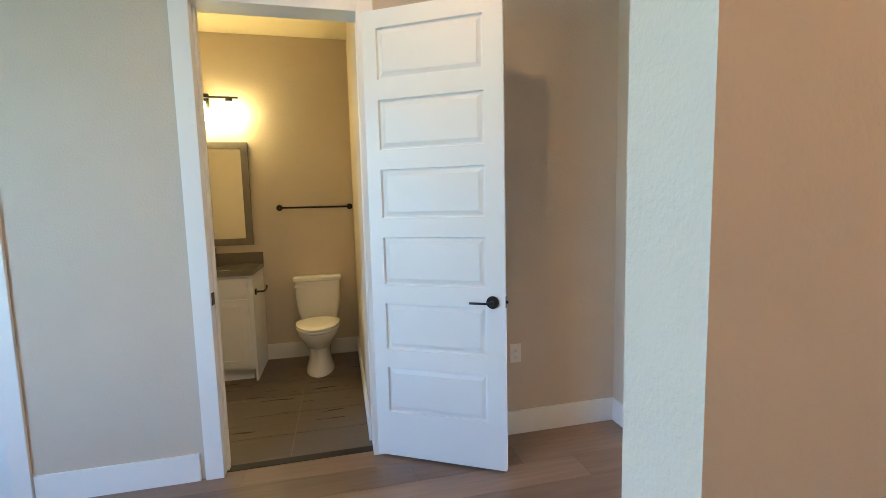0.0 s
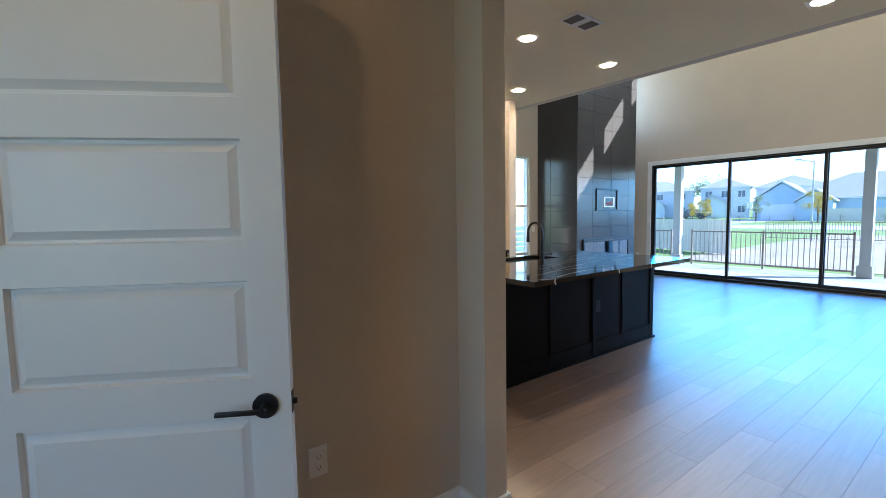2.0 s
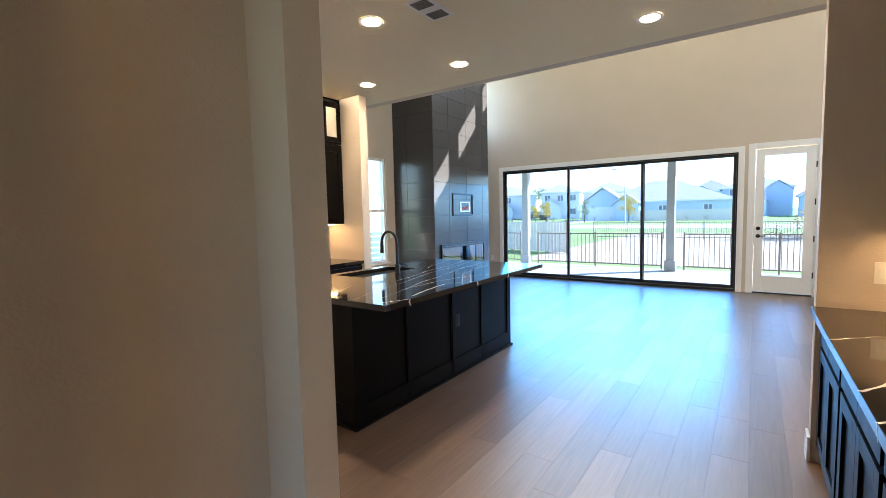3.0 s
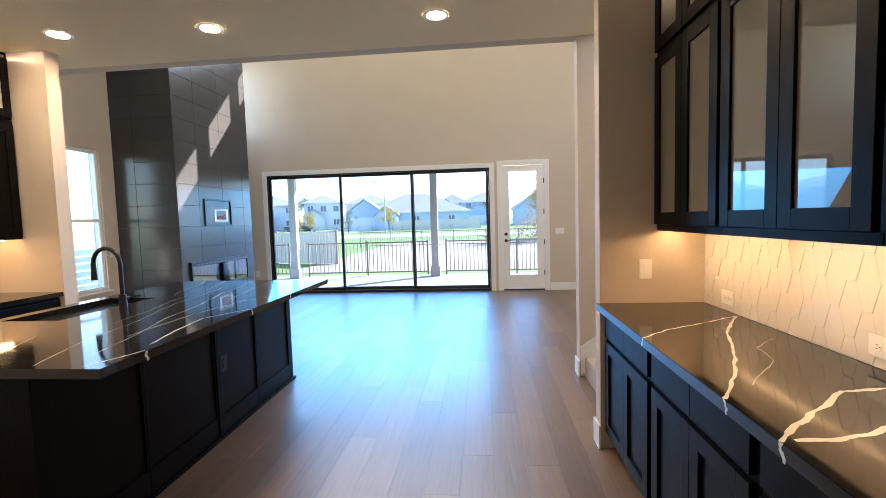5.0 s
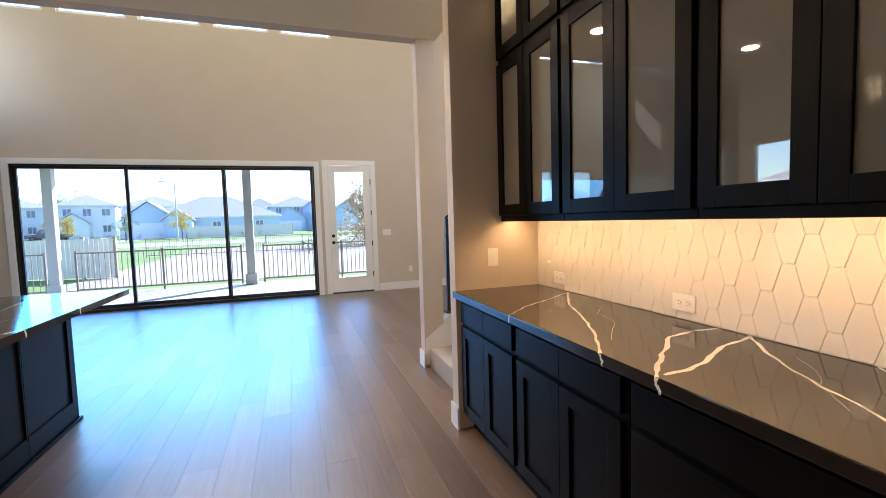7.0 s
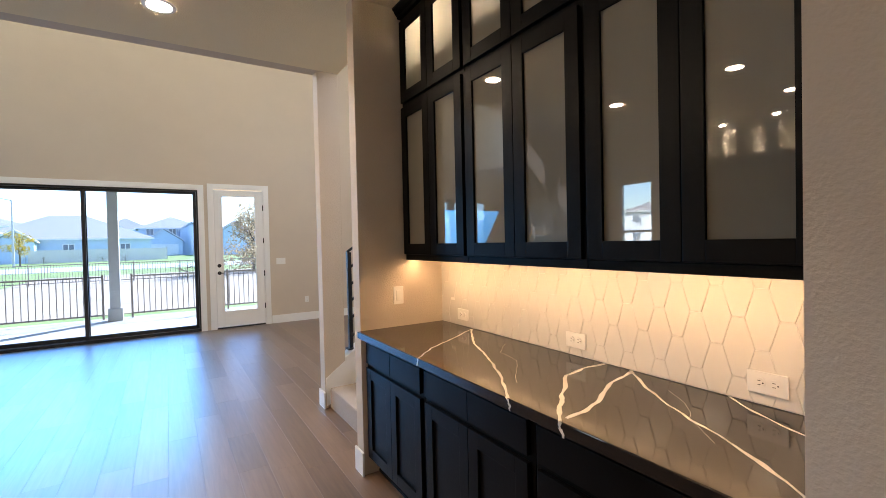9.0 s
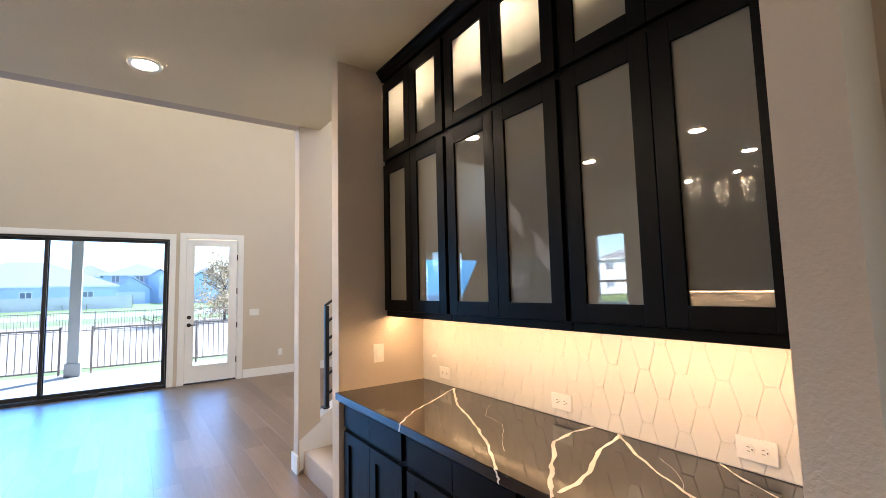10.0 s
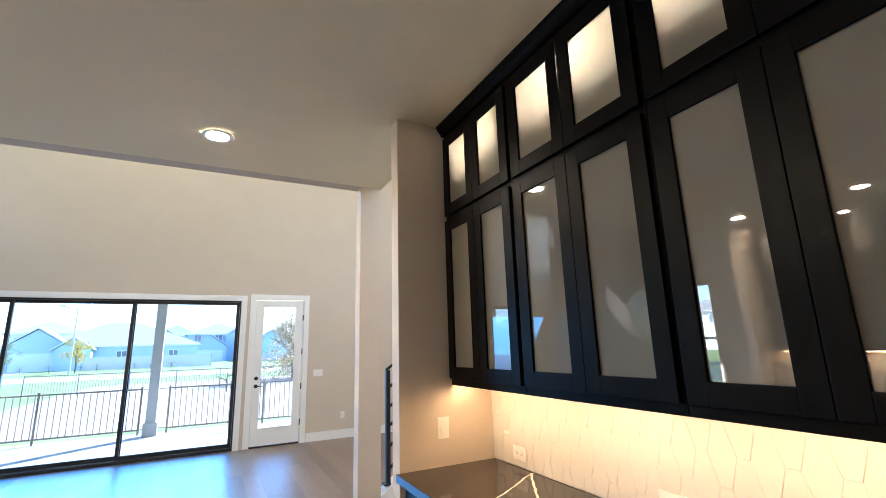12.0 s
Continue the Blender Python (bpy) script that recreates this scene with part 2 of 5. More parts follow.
def wall_y(name, x0, x1, y0, y1, z0, z1, holes, mat, label):
    """A wall that faces along y, with holes (x0, x1, z0, z1)."""
    bm = bmesh.new()
    xs = sorted({x0, x1, *[h[0] for h in holes], *[h[1] for h in holes]})
    for a, b in zip(xs, xs[1:]):
        cut = sorted((h[2], h[3]) for h in holes if h[0] <= a + 1e-6 and h[1] >= b - 1e-6)
        z = z0
        for c, d in cut:
            if c > z + 1e-6:
                box(bm, a, b, y0, y1, z, c)
            z = d
        if z1 > z + 1e-6:
            box(bm, a, b, y0, y1, z, z1)
    bmesh.ops.remove_doubles(bm, verts=bm.verts[:], dist=1e-5)
    return structure(name, bm, mat, label)


# ---- structure ----
CEIL, HIGH = 2.99, 6.0
XW, YL, YR = 10.18, 6.78, -2.6
SLIDE = (1.46, 6.02, 0.0, 2.44)
BACKDOOR = (0.40, 1.225, 0.0, 2.47)
CLERE = [(1.04, 1.94), (2.13, 3.02), (3.22, 4.14), (4.30, 5.25), (5.42, 6.34)]
BATHY = 4.38
wall_x("wall_east", XW, XW + 0.16, YR, YL, 0, HIGH, [SLIDE, BACKDOOR] + [(a, b, 4.81, 5.46) for a, b in CLERE], WALL, "tall beige textured wall round the sliding glass doors")
wall_y("wall_north", 4.92, XW + 0.16, YL, YL + 0.16, 0, HIGH, [(6.30, 7.00, 0.62, 2.52), (9.32, 10.06, 3.3, 4.7)], WALL, "tall beige wall with a white window beside the fireplace")
wall_x("wall_kitchen_side", 4.92, 5.05, 5.30, YL, 0, CEIL, [], WALL, "beige stub wall at the end of the kitchen cabinets")
wall_y("wall_kitchen_back", 1.8, 4.92, 5.95, 6.08, 0, CEIL, [], WALL, "beige wall behind the kitchen cabinets")
wall_x("wall_pier", 1.67, 1.80, 2.29, 6.08, 0, CEIL, [], WALL, "beige wall end between bathroom and kitchen")
wall_y("wall_bath_front", -3.0, 1.67, 2.47, 2.60, 0, CEIL, [(-0.72, 0.12, 0, 2.47), (-2.5, -1.66, 0, 2.47)], WALL, "greyish beige hall wall with the bathroom doorway")
wall_y("wall_bath_back", -2.0, 1.67, BATHY, BATHY + 0.12, 0, CEIL, [], WALL, "beige bathroom wall behind toilet and vanity")
wall_x("wall_bath_right", 0.10, 0.22, 2.60, BATHY, 0, CEIL, [], WALL, "beige bathroom side wall")
wall_x("wall_bath_left", -1.74, -1.62, 2.60, BATHY, 0, CEIL, [(2.685, 3.465, 0, 2.47)], WALL, "beige bathroom side wall beside the vanity")
wall_y("wall_bar_back", 1.715, 4.215, 0.18, 0.30, 0, CEIL, [], WALL, "wall behind the bar counter")
wall_x("wall_bar_left", 4.11, 4.215, 0.30, 0.912, 0, CEIL, [], WALL, "beige wall end at the bar beside the stairs")
wall_x("wall_bar_right", 1.715, 1.834, 0.30, 0.912, 0, CEIL, [], WALL, "rough beige wall end at the bar")
wall_y("wall_entry_pier", 0.44, 1.715, 0.47, 0.645, 0, CEIL, [], WALL, "beige wall end at the entry hall")
wall_x("wall_entry_right", 1.715, 1.835, -3.0, 0.18, 0, CEIL, [], WALL, "beige entry hall wall")
wall_x("wall_entry_left", -3.12, -3.0, -3.0, 2.6, 0, CEIL, [(-0.5, 1.1, 0.6, 2.4)], WALL, "entry hall wall with a window")
wall_y("wall_entry_back", -3.12, 1.835, -3.12, -3.0, 0, CEIL, [], WALL, "entry hall end wall")
wall_x("wall_stair_side", 4.095, 4.215, YR, 0.18, 0, HIGH, [], WALL, "stairwell side wall")
wall_y("wall_south", 4.095, XW + 0.16, YR - 0.16, YR, 0, HIGH, [(4.4, 5.3, 3.0, 5.2)], WALL, "beige wall closing the great room and stairwell")
wall_x("wall_soffit", 5.37, 5.50, 0.58, YL, CEIL, HIGH, [], WALL, "beige wall above the kitchen ceiling edge")
structure("stair_post", one(5.37, 5.50, 0.58, 0.77, 0, CEIL, 0.004), WALL, "square beige drywall column at the stair foot", "column")
structure("floor", one(-3.12, XW + 0.16, -3.12, YL + 0.16, -0.12, -0.012), GROUT, "floor under the boards", "floor")
structure("ceiling", box(one(-3.12, 5.37, 0.58, YL, CEIL, CEIL + 0.1), -3.12, 4.095, -3.12, 0.58, CEIL, CEIL + 0.1), CEILING, "textured pale ceiling of hall and kitchen", "ceiling")
structure("ceiling_high", one(4.095, XW + 0.16, YR - 0.16, YL + 0.16, HIGH, HIGH + 0.12), CEILING, "high ceiling of the great room", "ceiling")
structure("chimney_core", one(7.24, 9.18, 5.87, YL, 0, HIGH), GROUT, "chimney breast under the dark tiles", "chimney")


# ---- trim ----
def baseboard(name, x0, x1, y0, y1):
    bm = one(x0, x1, y0, y1, -0.008, 0.148, 0.003)
    return structure(name, bm, WHITE, "white painted baseboard", "baseboard")


B = 0.015
baseboard("baseboard_1", 0.215, 1.67, 2.47 - B, 2.47)
baseboard("baseboard_2", 1.67 - B, 1.67, 2.29, 2.47 - B)
baseboard("baseboard_3", 1.67 - B, 1.80 + B, 2.29 - B, 2.29)
baseboard("baseboard_4", 1.80, 1.80 + B, 2.29, 5.3)
baseboard("baseboard_5", -1.56, -0.815, 2.47 - B, 2.47)
baseboard("baseboard_6", -0.76, 0.10, BATHY - B, BATHY)
baseboard("baseboard_7", 0.10 - B, 0.10, 2.62, BATHY - B)
baseboard("baseboard_8", 4.11 - B, 4.215 + B, 0.912, 0.912 + B)
baseboard("baseboard_9", XW - B, XW, YR, 0.30)
baseboard("baseboard_10", XW - B, XW, 6.135, YL)
baseboard("baseboard_11", 5.37 - B, 5.50 + B, 0.77, 0.77 + B)
baseboard("baseboard_12", 5.05, 7.24, YL - B, YL)
baseboard("baseboard_13", 0.44 - B, 0.44, 0.47, 0.645)
baseboard("baseboard_14", 0.44, 1.715, 0.645, 0.645 + B)


def casing_y(name, x0, x1, top, face, w=0.09, d=0.018, way=-1):
    """Door trim on a wall that faces along y, as one part for each board."""
    t = thing(name, "white painted door casing", "door trim", kind="structure")
    a, b = sorted((face, face + way * d))
    part("casing_board", one(x0 - w, x0, a, b, -0.008, top + w, 0.003), WHITE, t)
    part("casing_board", one(x1, x1 + w, a, b, -0.008, top + w, 0.003), WHITE, t)
    part("casing_head", one(x0, x1, a, b, top, top + w, 0.003), WHITE, t)
    return t


def casing_x(name, y0, y1, top, face, w=0.09, d=0.018):
    t = thing(name, "white painted opening casing", "door trim", kind="structure")
    part("casing_board", one(face - d, face, y0 - w, y0, -0.008, top + w, 0.003), WHITE, t)
    part("casing_board", one(face - d, face, y1, y1 + w, -0.008, top + w, 0.003), WHITE, t)
    part("casing_head", one(face - d, face, y0, y1, top, top + w, 0.003), WHITE, t)
    return t


# bathroom doorway: jambs, casing, strike plate
bath_frame = casing_y("door_frame_bath", -0.70, 0.10, 2.455, 2.47)
part("jamb", one(-0.72, -0.70, 2.466, 2.604, -0.008, 2.455, 0.002), WHITE, bath_frame)
part("jamb", one(0.10, 0.118, 2.466, 2.604, -0.008, 2.455, 0.002), WHITE, bath_frame)
part("jamb_head", one(-0.72, 0.118, 2.466, 2.604, 2.455, 2.47), WHITE, bath_frame)
part("door_stop", one(-0.70, -0.688, 2.515, 2.55, -0.008, 2.455, 0.002), WHITE, bath_frame)
part("strike_plate", one(-0.701, -0.696, 2.472, 2.513, 0.940, 1.005, 0.001), BLACKMETAL, bath_frame, "matte black strike plate")
part("threshold", one(-0.70, 0.10, 2.50, 2.56, -0.012, 0.003, 0.002), BRONZE, bath_frame, "dark metal floor threshold")
hall_frame = casing_y("door_frame_hall", -2.48, -1.66, 2.455, 2.47)
part("jamb", one(-1.678, -1.66, 2.466, 2.604, -0.008, 2.455, 0.002), WHITE, hall_frame)
part("closed_panel", one(-2.48, -1.678, 2.50, 2.54, 0.0, 2.455, 0.002), WHITE, hall_frame)


def panel_door(name, label, w, h, panels, inset=0.098, thick=0.035):
    """A moulded door in its own space: hinge at x 0, faces at y 0 and y thick."""
    t = thing(name, label, "door")
    bm = bmesh.new()
    ph = 0.262
    xs = [0, inset, w - inset, w]
    zs = [0.0]
    for top in sorted(panels):
        zs += [top - ph, top]
    zs.append(h)
    for i in range(3):
        for k in range(len(zs) - 1):
            hole = i == 1 and k % 2 == 1
            if not hole:
                box(bm, xs[i], xs[i + 1], 0, thick, zs[k], zs[k + 1])
    bmesh.ops.remove_doubles(bm, verts=bm.verts[:], dist=1e-5)
    slab = part("slab", bm, WHITE, t)
    for top in panels:
        for side, y0, y1 in ((-1, 0.014, 0.003), (1, thick - 0.014, thick - 0.003)):
            bm = bmesh.new()
            rings = []
            for d, y in ((0.0, 0.0 if side < 0 else thick), (0.004, y0), (0.012, y0), (0.034, y1)):
                rings.append([bm.verts.new((x, y, z)) for x, z in ((xs[1] + d, top - ph + d), (xs[2] - d, top - ph + d), (xs[2] - d, top - d), (xs[1] + d, top - d))])
            for r0, r1 in zip(rings, rings[1:]):
                for k in range(4):
                    bm.faces.new((r0[k], r0[(k + 1) % 4], r1[(k + 1) % 4], r1[k]))
            bm.faces.new(rings[-1])
            bmesh.ops.recalc_face_normals(bm, faces=bm.faces[:])
            if side > 0:
                bmesh.ops.reverse_faces(bm, faces=bm.faces[:])
            part("raised_panel", bm, WHITE, t)
    return t


bath_door = panel_door("door_bath", "white six-panel door standing open into the hall", 0.765, 2.44, [2.35 - 0.366 * k for k in range(6)])
bath_door.matrix_world = pose(0.11, 2.462, 0.012, 0, 0, -29.5)


def lever(parent, x, z, y, way, toward):
    """A round rose with a straight lever on the face at y; way: -1 or 1 along y; toward: which way the lever points."""
    bm = tube(bmesh.new(), (x, y, z), (x, y + way * 0.010, z), 0.033, 24)
    rose = part("rose", bm, BLACKMETAL, parent, "matte black round rose", True)
    bm = tube(bmesh.new(), (x, y + way * 0.010, z), (x, y + way * 0.048, z), 0.011, 14)
    box(bm, min(x, x + toward * 0.115), max(x, x + toward * 0.115), min(y + way * 0.038, y + way * 0.05), max(y + way * 0.038, y + way * 0.05), z - 0.006, z + 0.006, 0.003)
    part("lever", bm, BLACKMETAL, parent, "matte black lever handle", True)


lever(bath_door, 0.70, 0.915, 0.0, -1, -1)
lever(bath_door, 0.70, 0.915, 0.035, 1, -1)
part("latch_plate", one(0.7645, 0.7665, 0.006, 0.029, 0.885, 0.945), BLACKMETAL, bath_door)
part("latch_bolt", one(0.766, 0.778, 0.011, 0.024, 0.908, 0.922, 0.002), BLACKMETAL, bath_door)
for z in (0.25, 1.2, 2.2):
    part("hinge", tube(bmesh.new(), (0.0, 0.008, z - 0.045), (0.0, 0.008, z + 0.045), 0.007, 10), BLACKMETAL, bath_door)

# second bathroom door, shut, in the side wall that the mirror shows
inner_frame = casing_x("door_frame_inner", 2.70, 3.45, 2.455, -1.602)
part("jamb", one(-1.738, -1.616, 2.687, 2.70, -0.008, 2.455, 0.002), WHITE, inner_frame)
part("jamb", one(-1.738, -1.616, 3.45, 3.463, -0.008, 2.455, 0.002), WHITE, inner_frame)
part("jamb_head", one(-1.738, -1.616, 2.687, 3.463, 2.455, 2.468), WHITE, inner_frame)
inner_door = panel_door("door_inner", "white six-panel door standing shut beside the vanity", 0.744, 2.44, [2.35 - 0.366 * k for k in range(6)])
inner_door.matrix_world = pose(-1.698, 2.703, 0.012, 0, 0, 90)
lever(inner_door, 0.68, 0.915, 0.0, -1, -1)
hook = thing("robe_hook", "matte black double robe hook on the bathroom wall", "wall hook", (-1.619, 3.66, 1.52))
part("plate", one(0, 0.008, -0.02, 0.02, -0.09, 0.09, 0.003), BLACKMETAL, hook)
part("prong", tube(bmesh.new(), (0.006, 0, 0.075), (0.055, 0, 0.082), 0.006, 10), BLACKMETAL, hook)
part("prong", sweep(bmesh.new(), [(0.006, 0, -0.06), (0.05, 0, -0.075), (0.055, 0, -0.045)], 0.006), BLACKMETAL, hook)


# ---- electrical plates ----
def plate(name, label, kind, m, wide=0.072, high=0.116):
    """A wall plate in its own space, facing -y, centred on the origin."""
    t = thing(name, label, "switch" if kind in ("rocker", "double") else "outlet")
    part("cover", one(-wide / 2, wide / 2, -0.006, 0.0, -high / 2, high / 2, 0.002), PLASTIC, t)
    if kind == "rocker":
        part("rocker", one(-0.017, 0.017, -0.010, -0.005, -0.034, 0.034, 0.002), PLASTIC, t)
    elif kind == "double":
        for x in (-0.023, 0.023):
            part("rocker", one(x - 0.016, x + 0.016, -0.010, -0.005, -0.034, 0.034, 0.002), PLASTIC, t)
    else:
        flat = wide > high
        for s in (-0.021, 0.021):
            cx, cz = (s, 0) if flat else (0, s)
            bm = tube(bmesh.new(), (cx, -0.005, cz), (cx, -0.009, cz), 0.0165, 20)
            sock = part("socket", bm, PLASTIC, t, "", True)
            for q in (-0.0065, 0.0065):
                dx, dz = (0, q) if flat else (q, 0)
                lx, lz = (0.0045, 0.001) if flat else (0.001, 0.0045)
                part("slot", one(cx + dx - lx, cx + dx + lx, -0.0096, -0.0086, cz + dz - lz, cz + dz + lz), BLACKMETAL, sock)
            gx, gz = (0.011, 0) if flat else (0, -0.010)
            part("slot", tube(bmesh.new(), (cx + gx, -0.0086, cz + gz), (cx + gx, -0.0096, cz + gz), 0.0025, 8), BLACKMETAL, sock)
    t.matrix_world = m
    return t


plate("wall_outlet", "white duplex outlet on the hall wall", "outlet", pose(0.985, 2.47, 0.515))
plate("light_switch", "white rocker switch on the bar side wall", "rocker", pose(4.11, 0.645, 1.118, 0, 0, -90))
for x in (3.845, 2.915, 2.135):
    plate("counter_outlet", "white duplex outlet set sideways in the backsplash", "outlet", pose(x, 0.310, 0.988, 0, 0, 180), 0.116, 0.072)
plate("light_switch", "white double rocker switch beside the glass door", "double", pose(XW, 0.115, 1.16, 0, 0, -90), 0.165, 0.116)
plate("wall_outlet", "white duplex outlet low on the great room wall", "outlet", pose(XW, -0.35, 0.40, 0, 0, -90))
plate("wall_outlet", "white duplex outlet beside the fireplace", "outlet", pose(XW, 6.32, 0.42, 0, 0, -90))
plate("light_switch", "white rocker switch beside the window", "rocker", pose(7.1, YL, 1.12))


# ---- sliding glass doors and glass back door ----
slider = thing("sliding_door", "three-panel sliding glass door with thin dark frames", "sliding door", (XW + 0.08, 3.74, 0))


def local(parent_at, bm):
    bmesh.ops.translate(bm, verts=bm.verts[:], vec=-Vector(parent_at))
    return bm


SAT = (XW + 0.08, 3.74, 0)
y0, y1, z1 = SLIDE[0], SLIDE[1], SLIDE[3]
part("track", local(SAT, one(XW + 0.004, XW + 0.15, y0 + 0.002, y1 - 0.002, -0.008, 0.045, 0.004)), BRONZE, slider)
part("head_frame", local(SAT, one(XW + 0.004, XW + 0.15, y0 + 0.002, y1 - 0.002, z1 - 0.024, z1 - 0.002, 0.004)), BRONZE, slider)
part("side_frame", local(SAT, one(XW + 0.004, XW + 0.15, y0 + 0.002, y0 + 0.024, 0.045, z1 - 0.024, 0.004)), BRONZE, slider)
part("side_frame", local(SAT, one(XW + 0.004, XW + 0.15, y1 - 0.024, y1 - 0.002, 0.045, z1 - 0.024, 0.004)), BRONZE, slider)
edges = [1.486, 3.01, 4.49, 5.994]
for k in range(3):
    a, b = edges[k] + (0 if k == 0 else -0.03), edges[k + 1] + (0 if k == 2 else 0.03)
    dx = 0.035 if k % 2 == 0 else 0.085
    x0, x1 = XW + dx, XW + dx + 0.042
    sash = part("sash", local(SAT, one(x0, x1, a, a + 0.048, 0.048, z1 - 0.026, 0.003)), BRONZE, slider)
    part("stile", local(SAT, one(x0, x1, b - 0.048, b, 0.048, z1 - 0.026, 0.003)), BRONZE, sash)
    part("rail", local(SAT, one(x0, x1, a + 0.048, b - 0.048, 0.048, 0.108, 0.003)), BRONZE, sash)
    part("rail", local(SAT, one(x0, x1, a + 0.048, b - 0.048, z1 - 0.072, z1 - 0.026, 0.003)), BRONZE, sash)
    pane = part("pane", local(SAT, one(x0 + 0.018, x0 + 0.024, a + 0.044, b - 0.044, 0.10, z1 - 0.068)), GLASS, sash)
    pane.visible_shadow = False
casing_x("slider_casing", SLIDE[0], SLIDE[1], SLIDE[3], XW)

casing_x("back_door_casing", BACKDOOR[0], BACKDOOR[1], BACKDOOR[3], XW)
bd = thing("back_door", "white closed back door with a full glass pane", "door", (XW + 0.03, 0.812, 0))
BAT = (XW + 0.03, 0.812, 0)
ya, yb, zt = BACKDOOR[0] + 0.012, BACKDOOR[1] - 0.012, BACKDOOR[3] - 0.012
part("jamb", local(BAT, one(XW + 0.001, XW + 0.158, BACKDOOR[0], ya, -0.008, zt + 0.012)), WHITE, bd)
part("jamb", local(BAT, one(XW + 0.001, XW + 0.158, yb, BACKDOOR[1], -0.008, zt + 0.012)), WHITE, bd)
part("sill", local(BAT, one(XW + 0.001, XW + 0.158, ya, yb, -0.008, 0.022)), BRONZE, bd, "dark metal door sill")
x0, x1 = XW + 0.012, XW + 0.056
leaf = part("leaf", local(BAT, one(x0, x1, ya + 0.003, 0.545, 0.028, zt - 0.003, 0.002)), WHITE, bd)
part("stile", local(BAT, one(x0, x1, 1.09, yb - 0.003, 0.028, zt - 0.003, 0.002)), WHITE, leaf)
part("rail", local(BAT, one(x0, x1, 0.545, 1.09, 0.028, 0.30, 0.002)), WHITE, leaf)
part("rail", local(BAT, one(x0, x1, 0.545, 1.09, 2.345, zt - 0.003, 0.002)), WHITE, leaf)
bm = bmesh.new()
for a in ((x0 - 0.006, x0 + 0.002, 0.525, 0.55, 0.28, 2.365), (x0 - 0.006, x0 + 0.002, 1.085, 1.11, 0.28, 2.365), (x0 - 0.006, x0 + 0.002, 0.55, 1.085, 0.28, 0.305), (x0 - 0.006, x0 + 0.002, 0.55, 1.085, 2.34, 2.365)):
    box(bm, *a, 0.002)
part("glazing_bead", local(BAT, bm), WHITE, leaf)
pane = part("pane", local(BAT, one(x0 + 0.018, x0 + 0.026, 0.545, 1.09, 0.30, 2.345)), GLASS, leaf)
pane.visible_shadow = False
for z in (0.99, 1.12):
    part("knob", local(BAT, tube(bmesh.new(), (x0 - 0.006, 1.155, z), (x0 + 0.001, 1.155, z), 0.032, 20)), BLACKMETAL, bd, "matte black deadbolt rose", True)
bm = tube(bmesh.new(), (x0 - 0.05, 1.155, 0.99), (x0, 1.155, 0.99), 0.010)
box(bm, x0 - 0.052, x0 - 0.04, 1.05, 1.165, 0.982, 0.998, 0.003)
part("lever", local(BAT, bm), BLACKMETAL, bd, "matte black lever handle")
for z in (0.35, 0.95, 1.55, 2.15):
    part("hinge", local(BAT, tube(bmesh.new(), (x0 - 0.008, ya, z - 0.05), (x0 - 0.008, ya, z + 0.05), 0.009, 10)), BLACKMETAL, bd)


def sash_window(name, label, at, w, h, m, mid=True, frame=WHITE):
    """A window in its own space: lower left at the origin, width along x, its outside towards +y."""
    t = thing(name, label, "window", kind="structure")
    f = 0.045
    wf = part("window_frame", one(0, f, 0.03, 0.10, 0, h, 0.003), frame, t)
    part("frame_board", one(w - f, w, 0.03, 0.10, 0, h, 0.003), frame, wf)
    part("frame_board", one(f, w - f, 0.03, 0.10, 0, f, 0.003), frame, wf)
    part("frame_board", one(f, w - f, 0.03, 0.10, h - f, h, 0.003), frame, wf)
    if mid:
        part("meeting_rail", one(f, w - f, 0.035, 0.085, h / 2 - 0.022, h / 2 + 0.022, 0.003), frame, wf)
        for z0, z1 in ((f, h / 2 - 0.022), (h / 2 + 0.022, h - f)):
            p = part("pane", one(f, w - f, 0.06, 0.066, z0, z1), CLEAR, t)
            p.visible_shadow = False
    else:
        p = part("pane", one(f, w - f, 0.06, 0.066, f, h - f), CLEAR, t)
        p.visible_shadow = False
    t.matrix_world = m
    return t


w1 = sash_window("window_1", "white single-hung window beside the fireplace", None, 0.70, 1.90, pose(6.30, YL, 0.62))
part("window_sill", one(-0.03, 0.73, -0.045, 0.03, -0.025, 0.0, 0.004), WHITE, w1)
for k, (a, b) in enumerate(CLERE):
    sash_window("window_high", "small clerestory window high on the wall", None, b - a, 0.65, pose(XW, b, 4.81, 0, 0, -90), False)
sash_window("window_2", "tall white window high beside the chimney", None, 0.74, 1.4, pose(9.32, YL, 3.3))
# unseen window, added as an opening for the lamp that lifts the east wall
sash_window("added_window", "unseen white window added above the stairs for a fill lamp", None, 0.9, 2.2, pose(5.3, YR, 3.0, 0, 0, 180))
sash_window("window_entry", "white entry hall window", None, 1.6, 1.8, pose(-3.0, -0.5, 0.6, 0, 0, 90))


# ---- fireplace ----
FIREGLASS = material("reflective_fire_glass", (0.14, 0.145, 0.14), 0.03, metal=1.0)
fire = thing("fireplace", "linear glass-fronted fireplace set in the tiled chimney", "fireplace", (8.16, 5.85, 0.5))
FAT = (8.16, 5.85, 0.5)
fx0, fx1, fz0, fz1 = 7.38, 8.92, 0.50, 0.93
bm = bmesh.new()
for a in ((fx0, fx1, 5.815, 5.868, fz0, fz0 + 0.03), (fx0, fx1, 5.815, 5.868, fz1 - 0.07, fz1), (fx0, fx0 + 0.03, 5.815, 5.868, fz0 + 0.03, fz1 - 0.07), (fx1 - 0.03, fx1, 5.815, 5.868, fz0 + 0.03, fz1 - 0.07)):
    box(bm, *a, 0.003)
